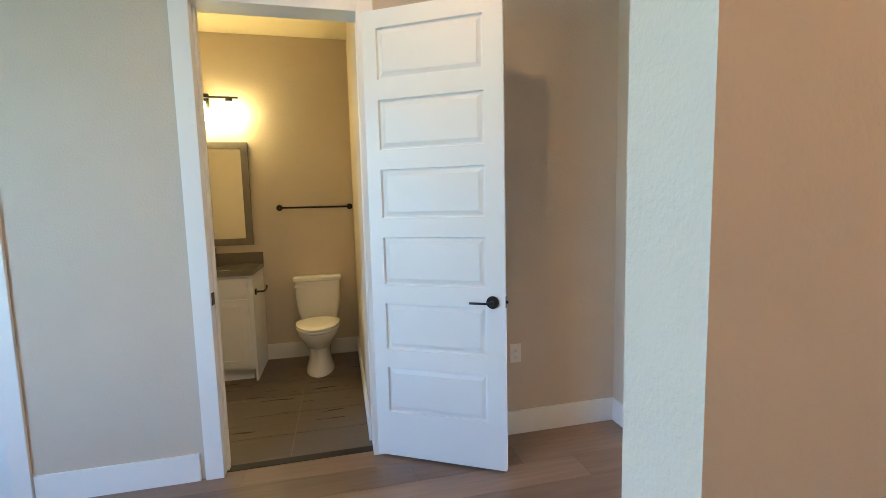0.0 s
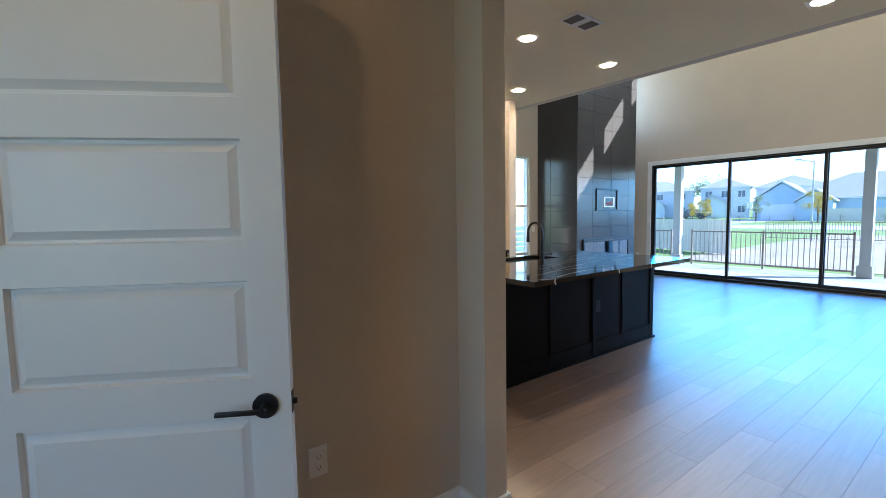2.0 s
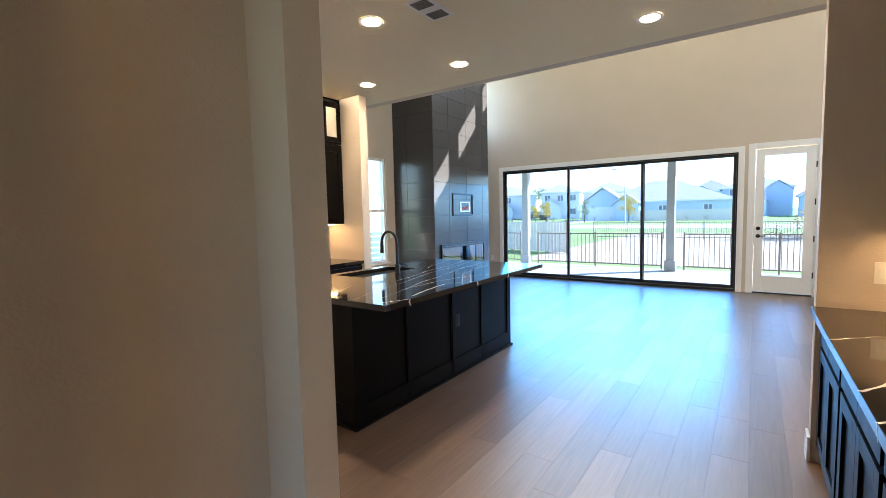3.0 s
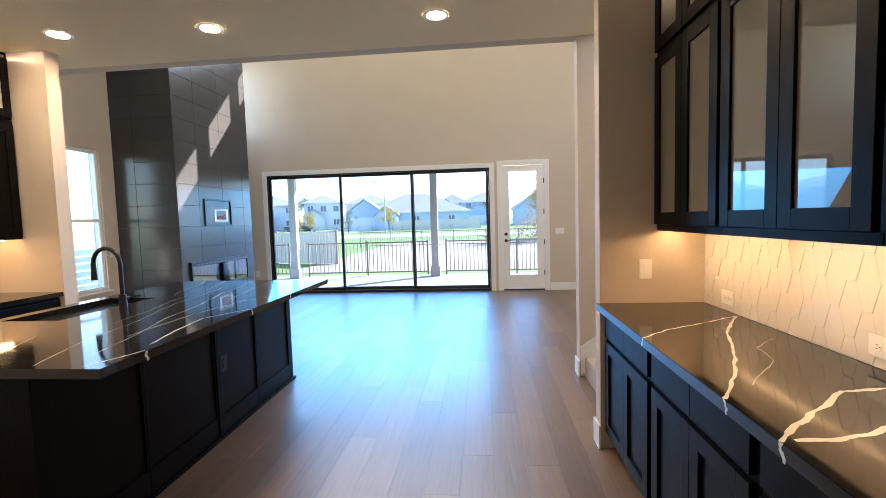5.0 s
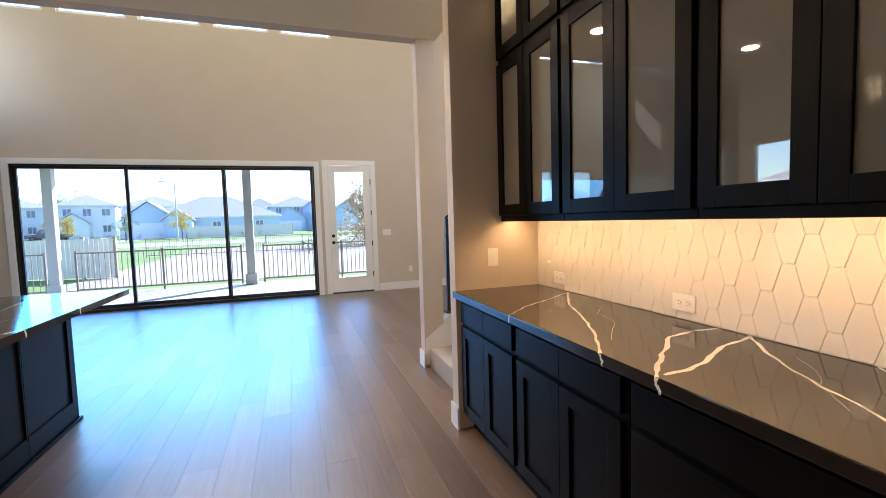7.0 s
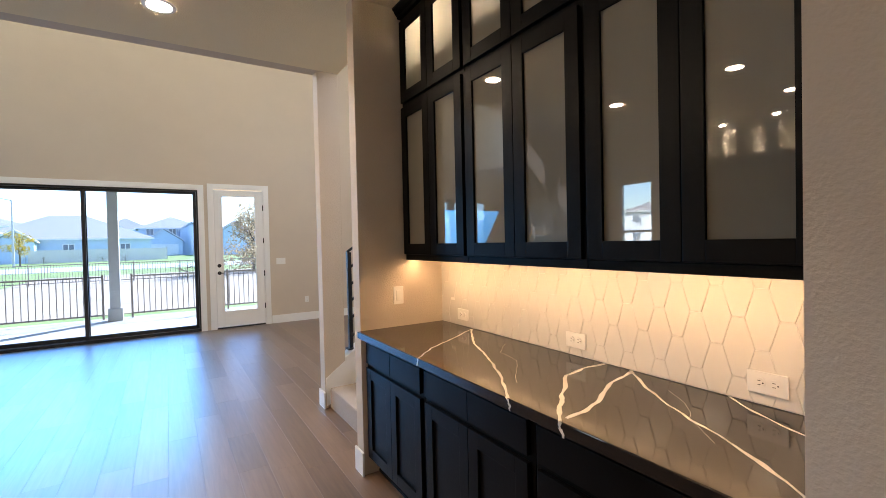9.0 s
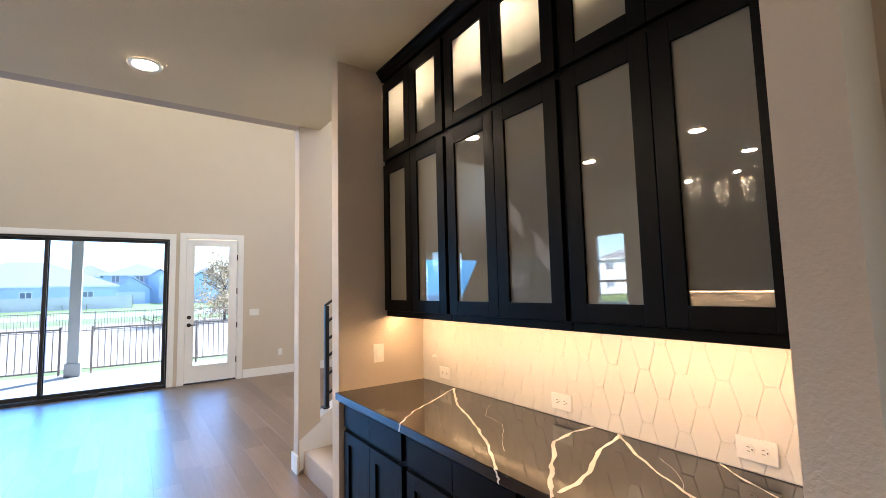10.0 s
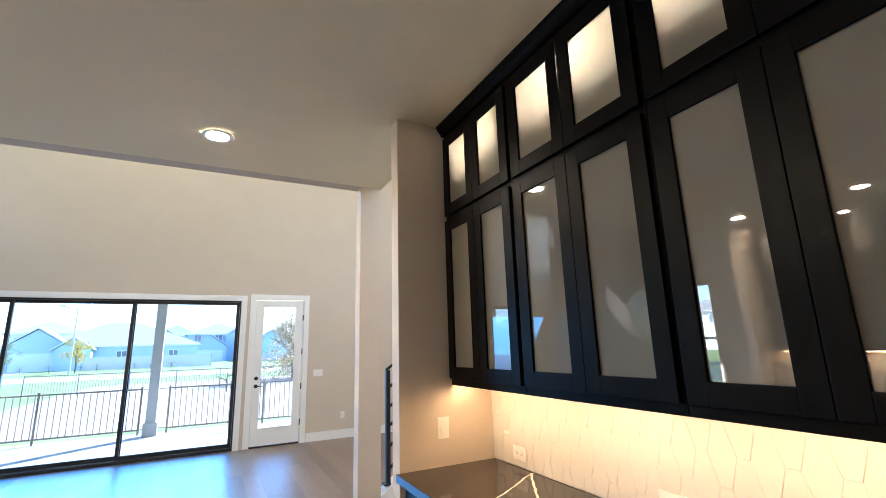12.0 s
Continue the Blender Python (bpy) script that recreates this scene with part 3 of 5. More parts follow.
part("surround", local(FAT, bm), BLACKMETAL, fire, "black metal surround")
part("glass_front", local(FAT, one(fx0 + 0.03, fx1 - 0.03, 5.826, 5.832, fz0 + 0.03, fz1 - 0.07)), FIREGLASS, fire, "reflective black glass front")
for k in range(14):
    x = fx0 + 0.12 + k * 0.1
    part("vent_slot", local(FAT, one(x, x + 0.06, 5.812, 5.816, fz1 - 0.05, fz1 - 0.035)), GREYFRAME, fire)
tv = thing("media_box", "recessed black media box with a white cable plate", "wall box", (8.16, 5.85, 1.45))
TAT = (8.16, 5.85, 1.45)
bm = bmesh.new()
for a in ((7.80, 8.52, 5.832, 5.868, 1.45, 1.475), (7.80, 8.52, 5.832, 5.868, 1.85, 1.875), (7.80, 7.825, 5.832, 5.868, 1.475, 1.85), (8.495, 8.52, 5.832, 5.868, 1.475, 1.85)):
    box(bm, *a, 0.003)
part("rim", local(TAT, bm), BLACKMETAL, tv)
part("back_panel", local(TAT, one(7.825, 8.495, 5.858, 5.866, 1.475, 1.85)), SLATE, tv)
bm = bmesh.new()
for a in ((8.05, 8.42, 5.842, 5.857, 1.52, 1.545), (8.05, 8.42, 5.842, 5.857, 1.695, 1.72), (8.05, 8.10, 5.842, 5.857, 1.545, 1.695), (8.37, 8.42, 5.842, 5.857, 1.545, 1.695)):
    box(bm, *a, 0.003)
cp = part("cable_plate", local(TAT, bm), PLASTIC, tv, "white plastic cable plate")
CABLE_RED = material("red_cable", (0.55, 0.06, 0.04), 0.5)
COPPER = material("brown_cable_recess", (0.20, 0.09, 0.05), 0.6)
part("recess", local(TAT, one(8.10, 8.37, 5.852, 5.857, 1.545, 1.695)), COPPER, cp)
part("cable", local(TAT, sweep(bmesh.new(), [(8.13, 5.846, 1.57), (8.2, 5.84, 1.60), (8.27, 5.838, 1.58), (8.33, 5.844, 1.62)], 0.012)), CABLE_RED, cp, "coiled red cable")


# ---- recessed lights and vent ----
def can_light(x, y, glowing=None):
    t = thing("recessed_light", "round white recessed ceiling light, switched on", "ceiling light", (x, y, CEIL), "recessed lights")
    bm = bmesh.new()
    n = 32
    prof = [(0.066, -0.001), (0.070, -0.007), (0.092, -0.007), (0.097, -0.001)]
    rings = [[bm.verts.new((r * math.cos(k * 2 * math.pi / n), r * math.sin(k * 2 * math.pi / n), z)) for k in range(n)] for r, z in prof]
    for a, b in zip(rings, rings[1:]):
        for k in range(n):
            bm.faces.new((a[k], a[(k + 1) % n], b[(k + 1) % n], b[k]))
    bmesh.ops.recalc_face_normals(bm, faces=bm.faces[:])
    part("trim_ring", bm, WHITE, t, "", True)
    part("diffuser", tube(bmesh.new(), (0, 0, -0.004), (0, 0, -0.001), 0.067, 32), glowing or CANGLOW, t, "glowing warm diffuser")


for x, y in ((3.50, 3.69), (4.75, 3.69), (4.80, 1.925), (4.67, 4.90), (3.50, 4.90)):
    can_light(x, y)
can_light(0.11, 1.53, HALLGLOW)
can_light(0.95, -0.75, ENTRYGLOW)
vent = thing("ceiling_vent", "white ceiling air register with slats", "air vent", (3.60, 3.20, CEIL))
part("vent_frame", one(-0.18, 0.18, -0.10, 0.10, -0.008, 0.0, 0.003), PLASTIC, vent)
for k in range(16):
    x = -0.145 + k * 0.0192
    if abs(x) > 0.04:
        part("slat", one(x, x + 0.010, -0.07, 0.07, -0.013, -0.0075), GREYFRAME, vent)


# ---- cabinets ----
def shaker(bm, x0, x1, z0, z1, y, way, stile=0.065, thick=0.020):
    """A framed front on the face at y, standing proud towards way along y, with a recessed field."""
    a, b = sorted((y, y + way * thick))
    box(bm, x0, x0 + stile, a, b, z0, z1, 0.0015)
    box(bm, x1 - stile, x1, a, b, z0, z1, 0.0015)
    box(bm, x0 + stile, x1 - stile, a, b, z0, z0 + stile, 0.0015)
    box(bm, x0 + stile, x1 - stile, a, b, z1 - stile, z1, 0.0015)
    c, d = sorted((y, y + way * 0.008))
    box(bm, x0 + stile, x1 - stile, c, d, z0 + stile, z1 - stile)
    return bm


def base_unit(label, x0, x1, back, front, drawers, group):
    """A base cabinet whose fronts face +y; drawers: True for a stack of wide drawers."""
    t = thing("base_cabinet", label, "cabinet", (x0, back, 0), group)
    w, d = x1 - x0, front - back
    bm = one(0, w, 0, d - 0.022, 0.105, 0.874, 0.001)
    part("body", bm, BLACKWOOD, t)
    part("toe_kick", one(0.0, w, 0.02, d - 0.095, 0.0, 0.105), BLACKWOOD, t)
    y = d - 0.022
    g = 0.022
    if drawers:
        for z0, z1 in ((0.715, 0.842), (0.425, 0.690), (0.125, 0.400)):
            dr = part("drawer", one(g, w - g, y, y + 0.020, z0, z1, 0.002), BLACKWOOD, t)
    else:
        m = w / 2
        for a, b in ((g, m - 0.0015), (m + 0.0015, w - g)):
            part("drawer", one(a, b, y, y + 0.020, 0.715, 0.842, 0.002), BLACKWOOD, t)
            part("door", shaker(bmesh.new(), a, b, 0.125, 0.690, y, 1), BLACKWOOD, t)
    return t


BACK = 0.302
base_unit("black shaker bar base cabinet with two drawers over two doors", 3.372, 4.108, BACK, 0.892, False, "bar base cabinets")
base_unit("black shaker bar base cabinet with two drawers over two doors", 2.607, 3.368, BACK, 0.892, False, "bar base cabinets")
base_unit("black bar base cabinet with a stack of wide drawers", 1.836, 2.603, BACK, 0.892, True, "bar base cabinets")
whole("toe_molding", one(1.836, 4.108, 0.800, 0.812, -0.008, 0.018, 0.004), BLACKWOOD, "black quarter-round molding along the bar cabinets", "molding", kind="structure")


def ribbon(bm, path, width, z, rnd):
    """A vein of uneven width that follows a path on a level surface."""
    pts = []
    for (x0, y0), (x1, y1) in zip(path, path[1:]):
        n = max(2, int(math.hypot(x1 - x0, y1 - y0) / 0.012))
        pts += [(x0 + (x1 - x0) * k / n, y0 + (y1 - y0) * k / n) for k in range(n)]
    pts.append(path[-1])
    last = None
    for i, (x, y) in enumerate(pts):
        a, b = pts[max(0, i - 1)], pts[min(len(pts) - 1, i + 1)]
        d = Vector((b[0] - a[0], b[1] - a[1])).normalized()
        nrm = Vector((-d.y, d.x))
        wob = noise.noise((x * 14, y * 14, 3.1)) * 0.007 + noise.noise((x * 60, y * 60, 1.3)) * 0.0015
        w = width * max(0.3, 0.72 + 0.6 * noise.noise((x * 17, y * 17, 7.7)) + 0.2 * rnd.random())
        c = Vector((x, y)) + nrm * wob
        p, q = c + nrm * w / 2, c - nrm * w / 2
        now = (bm.verts.new((p.x, p.y, z)), bm.verts.new((q.x, q.y, z)))
        if last:
            bm.faces.new((last[0], last[1], now[1], now[0]))
        last = now
    return bm


rnd = random.Random(4)
bar_top = whole("bar_countertop", one(1.836, 4.108, BACK, 0.935, 0.874, 0.914, 0.003), STONE, "polished black quartz bar countertop with bold cream veins", "countertop")
for path, w in (
    ([(3.73, 0.31), (3.714, 0.358), (3.66, 0.445), (3.549, 0.622), (3.455, 0.785), (3.325, 0.934)], 0.010),
    ([(3.73, 0.33), (3.57, 0.44), (3.407, 0.546), (3.27, 0.60), (3.113, 0.673), (2.91, 0.775), (2.765, 0.87), (2.675, 0.934)], 0.013),
    ([(2.75, 0.31), (2.756, 0.36), (2.762, 0.439), (2.735, 0.575), (2.62, 0.71), (2.52, 0.844), (2.43, 0.934)], 0.018),
    ([(2.61, 0.325), (2.59, 0.43), (2.577, 0.498), (2.52, 0.619), (2.474, 0.705), (2.445, 0.811), (2.436, 0.90)], 0.020),
    ([(2.63, 0.31), (2.54, 0.39), (2.466, 0.453), (2.32, 0.55), (2.19, 0.618), (2.07, 0.672), (1.95, 0.75), (1.85, 0.82)], 0.013),
    ([(2.25, 0.31), (2.233, 0.324), (2.146, 0.385), (2.052, 0.438), (1.964, 0.478), (1.84, 0.53)], 0.010),
    ([(3.02, 0.584), (2.95, 0.64), (2.888, 0.712), (2.783, 0.795)], 0.0022),
    ([(3.30, 0.42), (3.18, 0.55), (3.02, 0.584)], 0.0016),
    ([(2.40, 0.42), (2.30, 0.49), (2.22, 0.60), (2.10, 0.71)], 0.0016),
):
    part("vein", ribbon(bmesh.new(), path, w, 0.9142, rnd), VEIN, bar_top)


def edge_vein(x, y, way, rnd):
    """Where a vein runs over the worktop's front edge: a few ragged slivers on the upright face."""
    bm = bmesh.new()
    z, cx = 0.913, x
    while z > 0.878:
        step = rnd.uniform(0.006, 0.011)
        w = rnd.uniform(0.004, 0.009)
        nx = cx + rnd.uniform(-0.008, 0.006)
        vs = [bm.verts.new(p) for p in ((cx - w, y, z), (cx + w, y, z), (nx + w * 0.8, y, z - step), (nx - w * 0.8, y, z - step))]
        bm.faces.new(vs if way < 0 else vs[::-1])
        cx, z = nx, z - step
    return bm


for x in (3.325, 2.675, 2.43):
    part("vein", edge_vein(x, 0.9353, 1, rnd), VEIN, bar_top)


def glass_door(parent, x0, x1, z0, z1, y, stile=0.068):
    """A framed cabinet door with a satin pane; faces +y."""
    bm = bmesh.new()
    a, b = y, y + 0.021
    box(bm, x0, x0 + stile, a, b, z0, z1, 0.002)
    box(bm, x1 - stile, x1, a, b, z0, z1, 0.002)
    box(bm, x0 + stile, x1 - stile, a, b, z0, z0 + stile, 0.002)
    box(bm, x0 + stile, x1 - stile, a, b, z1 - stile, z1, 0.002)
    d = part("door", bm, BLACKWOOD, parent)
    part("pane", one(x0 + stile - 0.004, x1 - stile + 0.004, y + 0.006, y + 0.010, z0 + stile - 0.004, z1 - stile + 0.004), SATIN, d, "satin glass pane")
    return d


def hollow(bm, x0, x1, y0, y1, z0, z1, t=0.018):
    """A cabinet carcass that is open towards +y."""
    box(bm, x0, x0 + t, y0, y1, z0, z1)
    box(bm, x1 - t, x1, y0, y1, z0, z1)
    box(bm, x0 + t, x1 - t, y0, y1, z0, z0 + t)
    box(bm, x0 + t, x1 - t, y0, y1, z1 - t, z1)
    box(bm, x0 + t, x1 - t, y0, y0 + 0.008, z0 + t, z1 - t)
    return bm


def wall_unit(x0, x1):
    t = thing("wall_cabinet", "tall black wall cabinet with satin glass doors in two tiers", "cabinet", (x0, BACK, 1.35), "bar wall cabinets")
    w = x1 - x0
    d = 0.278
    part("carcass", hollow(bmesh.new(), 0, w, 0, d - 0.02, 0.018, 0.998), BLACKWOOD, t)
    part("upper_carcass", hollow(bmesh.new(), 0, w, 0, d - 0.02, 1.002, 1.585), BLACKWOOD, t)
    part("lining", one(0.019, w - 0.019, 0.009, 0.013, 0.037, 0.979), CREAM, t, "cream cabinet back")
    part("lining", one(0.019, w - 0.019, 0.009, 0.013, 1.021, 1.566), CREAM, t, "cream cabinet back")
    part("light_rail", one(0, w, d - 0.04, d + 0.0, -0.002, 0.034, 0.002), BLACKWOOD, t)
    bm = bmesh.new()
    for a in ((0, 0.024, d - 0.02, d, 0.034, 1.585), (w - 0.024, w, d - 0.02, d, 0.034, 1.585), (0.024, w - 0.024, d - 0.02, d, 0.965, 1.035), (0.024, w - 0.024, d - 0.02, d, 1.535, 1.585)):
        box(bm, *a)
    part("face_frame", bm, BLACKWOOD, t)
    m = w / 2
    for a, b in ((0.012, m - 0.0015), (m + 0.0015, w - 0.012)):
        glass_door(t, a, b, 0.036, 0.990, d)
        glass_door(t, a, b, 1.022, 1.550, d)
    part("puck_light", tube(bmesh.new(), (m, 0.17, 1.560), (m, 0.17, 1.566), 0.04, 20), CABGLOW, t, "glowing cabinet light")
    part("shelf", one(0.019, w - 0.019, 0.014, 0.256, 1.285, 1.303, 0.001), CREAM, t, "cream cabinet shelf")
    part("under_light", one(0.03, w - 0.03, 0.216, 0.234, -0.001, 0.008), STRIPGLOW, t, "glowing warm light strip")
    return t


for a, b in ((3.392, 4.108), (2.614, 3.388), (1.875, 2.610)):
    unit = wall_unit(a, b)
part("filler", one(-0.039, -0.001, 0.20, 0.278, -0.002, 1.585, 0.001), BLACKWOOD, unit)
bm = bmesh.new()
prism(bm, [(0.580, 2.925), (0.604, 2.925), (0.608, 2.940), (0.622, 2.952), (0.632, 2.972), (0.640, 2.976), (0.640, 2.989), (0.580, 2.989)], "x", 1.836, 4.108)
whole("crown_molding", bm, BLACKWOOD, "black stepped crown molding above the bar cabinets", "molding")

# ---- island ----
island = thing("kitchen_island", "black panelled kitchen island with a plain toe molding", "kitchen island", (4.115, 3.92, 0))
IAT = (4.115, 3.92, 0)
part("body", local(IAT, one(2.952, 5.288, 3.442, 4.52, 0.0, 0.874, 0.001)), BLACKWOOD, island)
for x0, x1 in ((2.93, 3.506), (3.510, 4.128), (4.178, 4.664), (4.668, 5.300)):
    y = 3.442
    left, right = (0.085 if x0 < 3 else 0.012), (0.075 if x1 > 5.2 else 0.012)
    fp = part("front_panel", local(IAT, one(x0 + left, x1 - right, y - 0.009, y, 0.155, 0.79)), BLACKWOOD, island)
    part("stile", local(IAT, one(x0, x0 + left, y - 0.020, y, 0.02, 0.872, 0.0015)), BLACKWOOD, fp)
    part("stile", local(IAT, one(x1 - right, x1, y - 0.020, y, 0.02, 0.872, 0.0015)), BLACKWOOD, fp)
    part("rail", local(IAT, one(x0 + left, x1 - right, y - 0.020, y, 0.02, 0.155, 0.0015)), BLACKWOOD, fp)
    part("rail", local(IAT, one(x0 + left, x1 - right, y - 0.020, y, 0.79, 0.872, 0.0015)), BLACKWOOD, fp)
part("pilaster", local(IAT, one(4.130, 4.176, 3.415, 3.442, 0.0, 0.873, 0.002)), BLACKWOOD, island)
bm = bmesh.new()
for y0, y1 in ((3.442, 3.52), (4.44, 4.52)):
    box(bm, 2.932, 2.952, y0, y1, 0.02, 0.872, 0.0015)
box(bm, 2.932, 2.952, 3.52, 4.44, 0.02, 0.155, 0.0015)
box(bm, 2.932, 2.952, 3.52, 4.44, 0.79, 0.872, 0.0015)
part("end_panel", local(IAT, bm), BLACKWOOD, island)
bm = bmesh.new()
for y0, y1 in ((3.442, 3.52), (4.44, 4.52)):
    box(bm, 5.288, 5.306, y0, y1, 0.02, 0.872, 0.0015)
box(bm, 5.288, 5.306, 3.52, 4.44, 0.02, 0.155, 0.0015)
box(bm, 5.288, 5.306, 3.52, 4.44, 0.79, 0.872, 0.0015)
part("end_panel", local(IAT, bm), BLACKWOOD, island)
bm = bmesh.new()
box(bm, 2.915, 5.320, 3.404, 3.421, -0.008, 0.020, 0.005)
box(bm, 2.915, 2.932, 3.421, 4.52, -0.008, 0.020, 0.005)
box(bm, 5.307, 5.322, 3.421, 4.52, -0.008, 0.020, 0.005)
part("toe_molding", local(IAT, bm), BLACKWOOD, island)
isl_out = thing("island_outlet", "black outlet on the island panel", "outlet", (4.235, 3.433, 0.50))
part("cover", one(-0.036, 0.036, -0.006, 0.0, -0.058, 0.058, 0.002), BLACKMETAL, isl_out)
for z in (-0.021, 0.021):
    part("socket", tube(bmesh.new(), (0, -0.005, z), (0, -0.010, z), 0.0165, 16), BLACKMETAL, isl_out)
# worktop with a cut-out for the sink
SX0, SX1, SY0, SY1 = 3.76, 4.54, 4.15, 4.53
bm = bmesh.new()
TX0, TX1, TY0, TY1 = 2.918, 5.45, 3.10, 4.62
for a in ((TX0, SX0, TY0, TY1), (SX1, TX1, TY0, TY1), (SX0, SX1, TY0, SY0), (SX0, SX1, SY1, TY1)):
    box(bm, *a, 0.874, 0.914)
bmesh.ops.remove_doubles(bm, verts=bm.verts[:], dist=1e-5)
isl_top = whole("island_countertop", bm, STONE, "polished black quartz island top with thin white veins", "countertop")
for path, w in (
    ([(2.95, 3.42), (3.30, 3.55), (3.75, 3.63), (4.25, 3.78), (4.9, 3.86), (5.44, 3.98)], 0.005),
    ([(3.10, 3.30), (3.45, 3.38), (3.8, 3.50), (4.2, 3.56), (4.7, 3.70), (5.3, 3.78)], 0.006),
    ([(3.25, 3.16), (3.5, 3.22), (3.8, 3.26), (4.05, 3.11)], 0.012),
    ([(3.6, 3.72), (4.0, 3.78), (4.4, 3.90), (5.0, 3.98), (5.44, 4.12)], 0.004),
    ([(3.4, 3.40), (3.9, 3.40), (4.35, 3.33), (4.62, 3.11)], 0.007),
    ([(4.62, 4.05), (4.8, 4.14), (5.1, 4.20), (5.44, 4.33)], 0.004),
    ([(2.95, 3.75), (3.2, 3.80), (3.42, 3.92)], 0.005),
    ([(2.95, 3.20), (3.1, 3.13), (3.16, 3.11)], 0.012),
    ([(4.4, 3.46), (4.9, 3.56), (5.44, 3.62)], 0.004),
):
    part("vein", ribbon(bmesh.new(), path, w, 0.9142, rnd), VEIN, isl_top)
for x in (4.05, 4.62, 3.16):
    part("vein", edge_vein(x, 3.0996, -1, rnd), VEIN, isl_top)
sink = whole("kitchen_sink", bmesh.new(), BLACKMETAL, "black undermount kitchen sink in the island", "sink")
bm = bmesh.new()
for a in ((SX0 - 0.012, SX0, SY0, SY1, 0.66, 0.874), (SX1, SX1 + 0.012, SY0, SY1, 0.66, 0.874), (SX0, SX1, SY0 - 0.012, SY0, 0.66, 0.874), (SX0, SX1, SY1, SY1 + 0.012, 0.66, 0.874), (SX0, SX1, SY0, SY1, 0.65, 0.66)):
    box(bm, *a)
bm.to_mesh(sink.data)
bm.free()
faucet = thing("kitchen_faucet", "matte black gooseneck pull-down kitchen faucet", "faucet", (4.15, 4.07, 0.914))
part("base", tube(bmesh.new(), (0, 0, 0), (0, 0, 0.09), 0.026, 24, 0.022), BLACKMETAL, faucet, "", True)
arc = [(0, 0, 0.08), (0, 0, 0.30)] + [(0.01 * (1 - math.cos(a)), 0.108 * (1 - math.cos(a)), 0.30 + 0.108 * math.sin(a)) for a in [k * math.pi / 14 for k in range(1, 15)]]
part("neck", sweep(bmesh.new(), arc, 0.0135, 14), BLACKMETAL, faucet, "", True)
part("spray_head", tube(bmesh.new(), (0.02, 0.216, 0.31), (0.02, 0.216, 0.19), 0.015, 16, 0.020), BLACKMETAL, faucet, "", True)
bm = tube(bmesh.new(), (0.0, 0, 0.06), (0.055, 0, 0.06), 0.012)
tube(bm, (0.05, 0, 0.06), (0.05, -0.09, 0.075), 0.006)
part("handle", bm, BLACKMETAL, faucet, "", True)

# ---- kitchen wall run ----
KB = 5.948
for k, (x0, x1) in enumerate(((4.30, 4.915), (3.65, 4.296), (3.00, 3.646))):
    t = thing("wall_cabinet", "black kitchen wall cabinet with a small glass door on top", "cabinet", (x0, KB, 1.385), "kitchen wall cabinets")
    w = x1 - x0
    part("carcass", one(0, w, -0.30, 0, 0, 1.02), BLACKWOOD, t)
    bm = hollow(bmesh.new(), 0, w, 0, 0.30, 1.03, 1.595)
    bmesh.ops.scale(bm, vec=(1, -1, 1), verts=bm.verts[:])
    bmesh.ops.reverse_faces(bm, faces=bm.faces[:])
    part("upper_carcass", bm, BLACKWOOD, t)
    part("lining", one(0.019, w - 0.019, -0.013, -0.009, 1.05, 1.576), CREAM, t, "cream cabinet back")
    part("puck_light", tube(bmesh.new(), (w / 2, -0.16, 1.568), (w / 2, -0.16, 1.576), 0.04, 20), CABGLOW, t, "glowing cabinet light")
    m = w / 2
    for a, b in ((0.012, m - 0.0015), (m + 0.0015, w - 0.012)):
        part("door", shaker(bmesh.new(), a, b, 0.03, 0.99, -0.30, -1), BLACKWOOD, t)
        bm = bmesh.new()
        s = 0.062
        for q in ((a, a + s, 1.05, 1.54), (b - s, b, 1.05, 1.54), (a + s, b - s, 1.05, 1.05 + s), (a + s, b - s, 1.54 - s, 1.54)):
            box(bm, q[0], q[1], -0.321, -0.30, q[2], q[3], 0.002)
        d = part("glass_door", bm, BLACKWOOD, t)
        part("pane", one(a + s, b - s, -0.312, -0.308, 1.05 + s, 1.54 - s), SATIN, d, "satin glass pane")
    part("under_light", one(0.04, w - 0.04, -0.16, -0.14, -0.010, -0.002), STRIPGLOW, t, "glowing warm light strip")
    t2 = thing("base_cabinet", "black shaker kitchen base cabinet with drawers over doors", "cabinet", (x0, KB, 0), "kitchen base cabinets")
    part("body", one(0, w, -0.60, 0, 0.105, 0.872), BLACKWOOD, t2)
    part("toe_kick", one(0, w, -0.53, 0, 0, 0.105), BLACKWOOD, t2)
    for a, b in ((0.012, m - 0.0015), (m + 0.0015, w - 0.012)):
        part("drawer", one(a, b, -0.62, -0.60, 0.715, 0.845, 0.002), BLACKWOOD, t2)
        part("door", shaker(bmesh.new(), a, b, 0.125, 0.690, -0.60, -1), BLACKWOOD, t2)
whole("kitchen_countertop", one(3.00, 4.917, 5.305, KB, 0.874, 0.914, 0.003), STONE, "polished black quartz countertop along the kitchen wall", "countertop")
whole("kitchen_backsplash", one(3.00, 4.917, KB - 0.010, KB, 0.9145, 1.384), TILEWHITE, "white glazed backsplash under the kitchen cabinets", "backsplash")

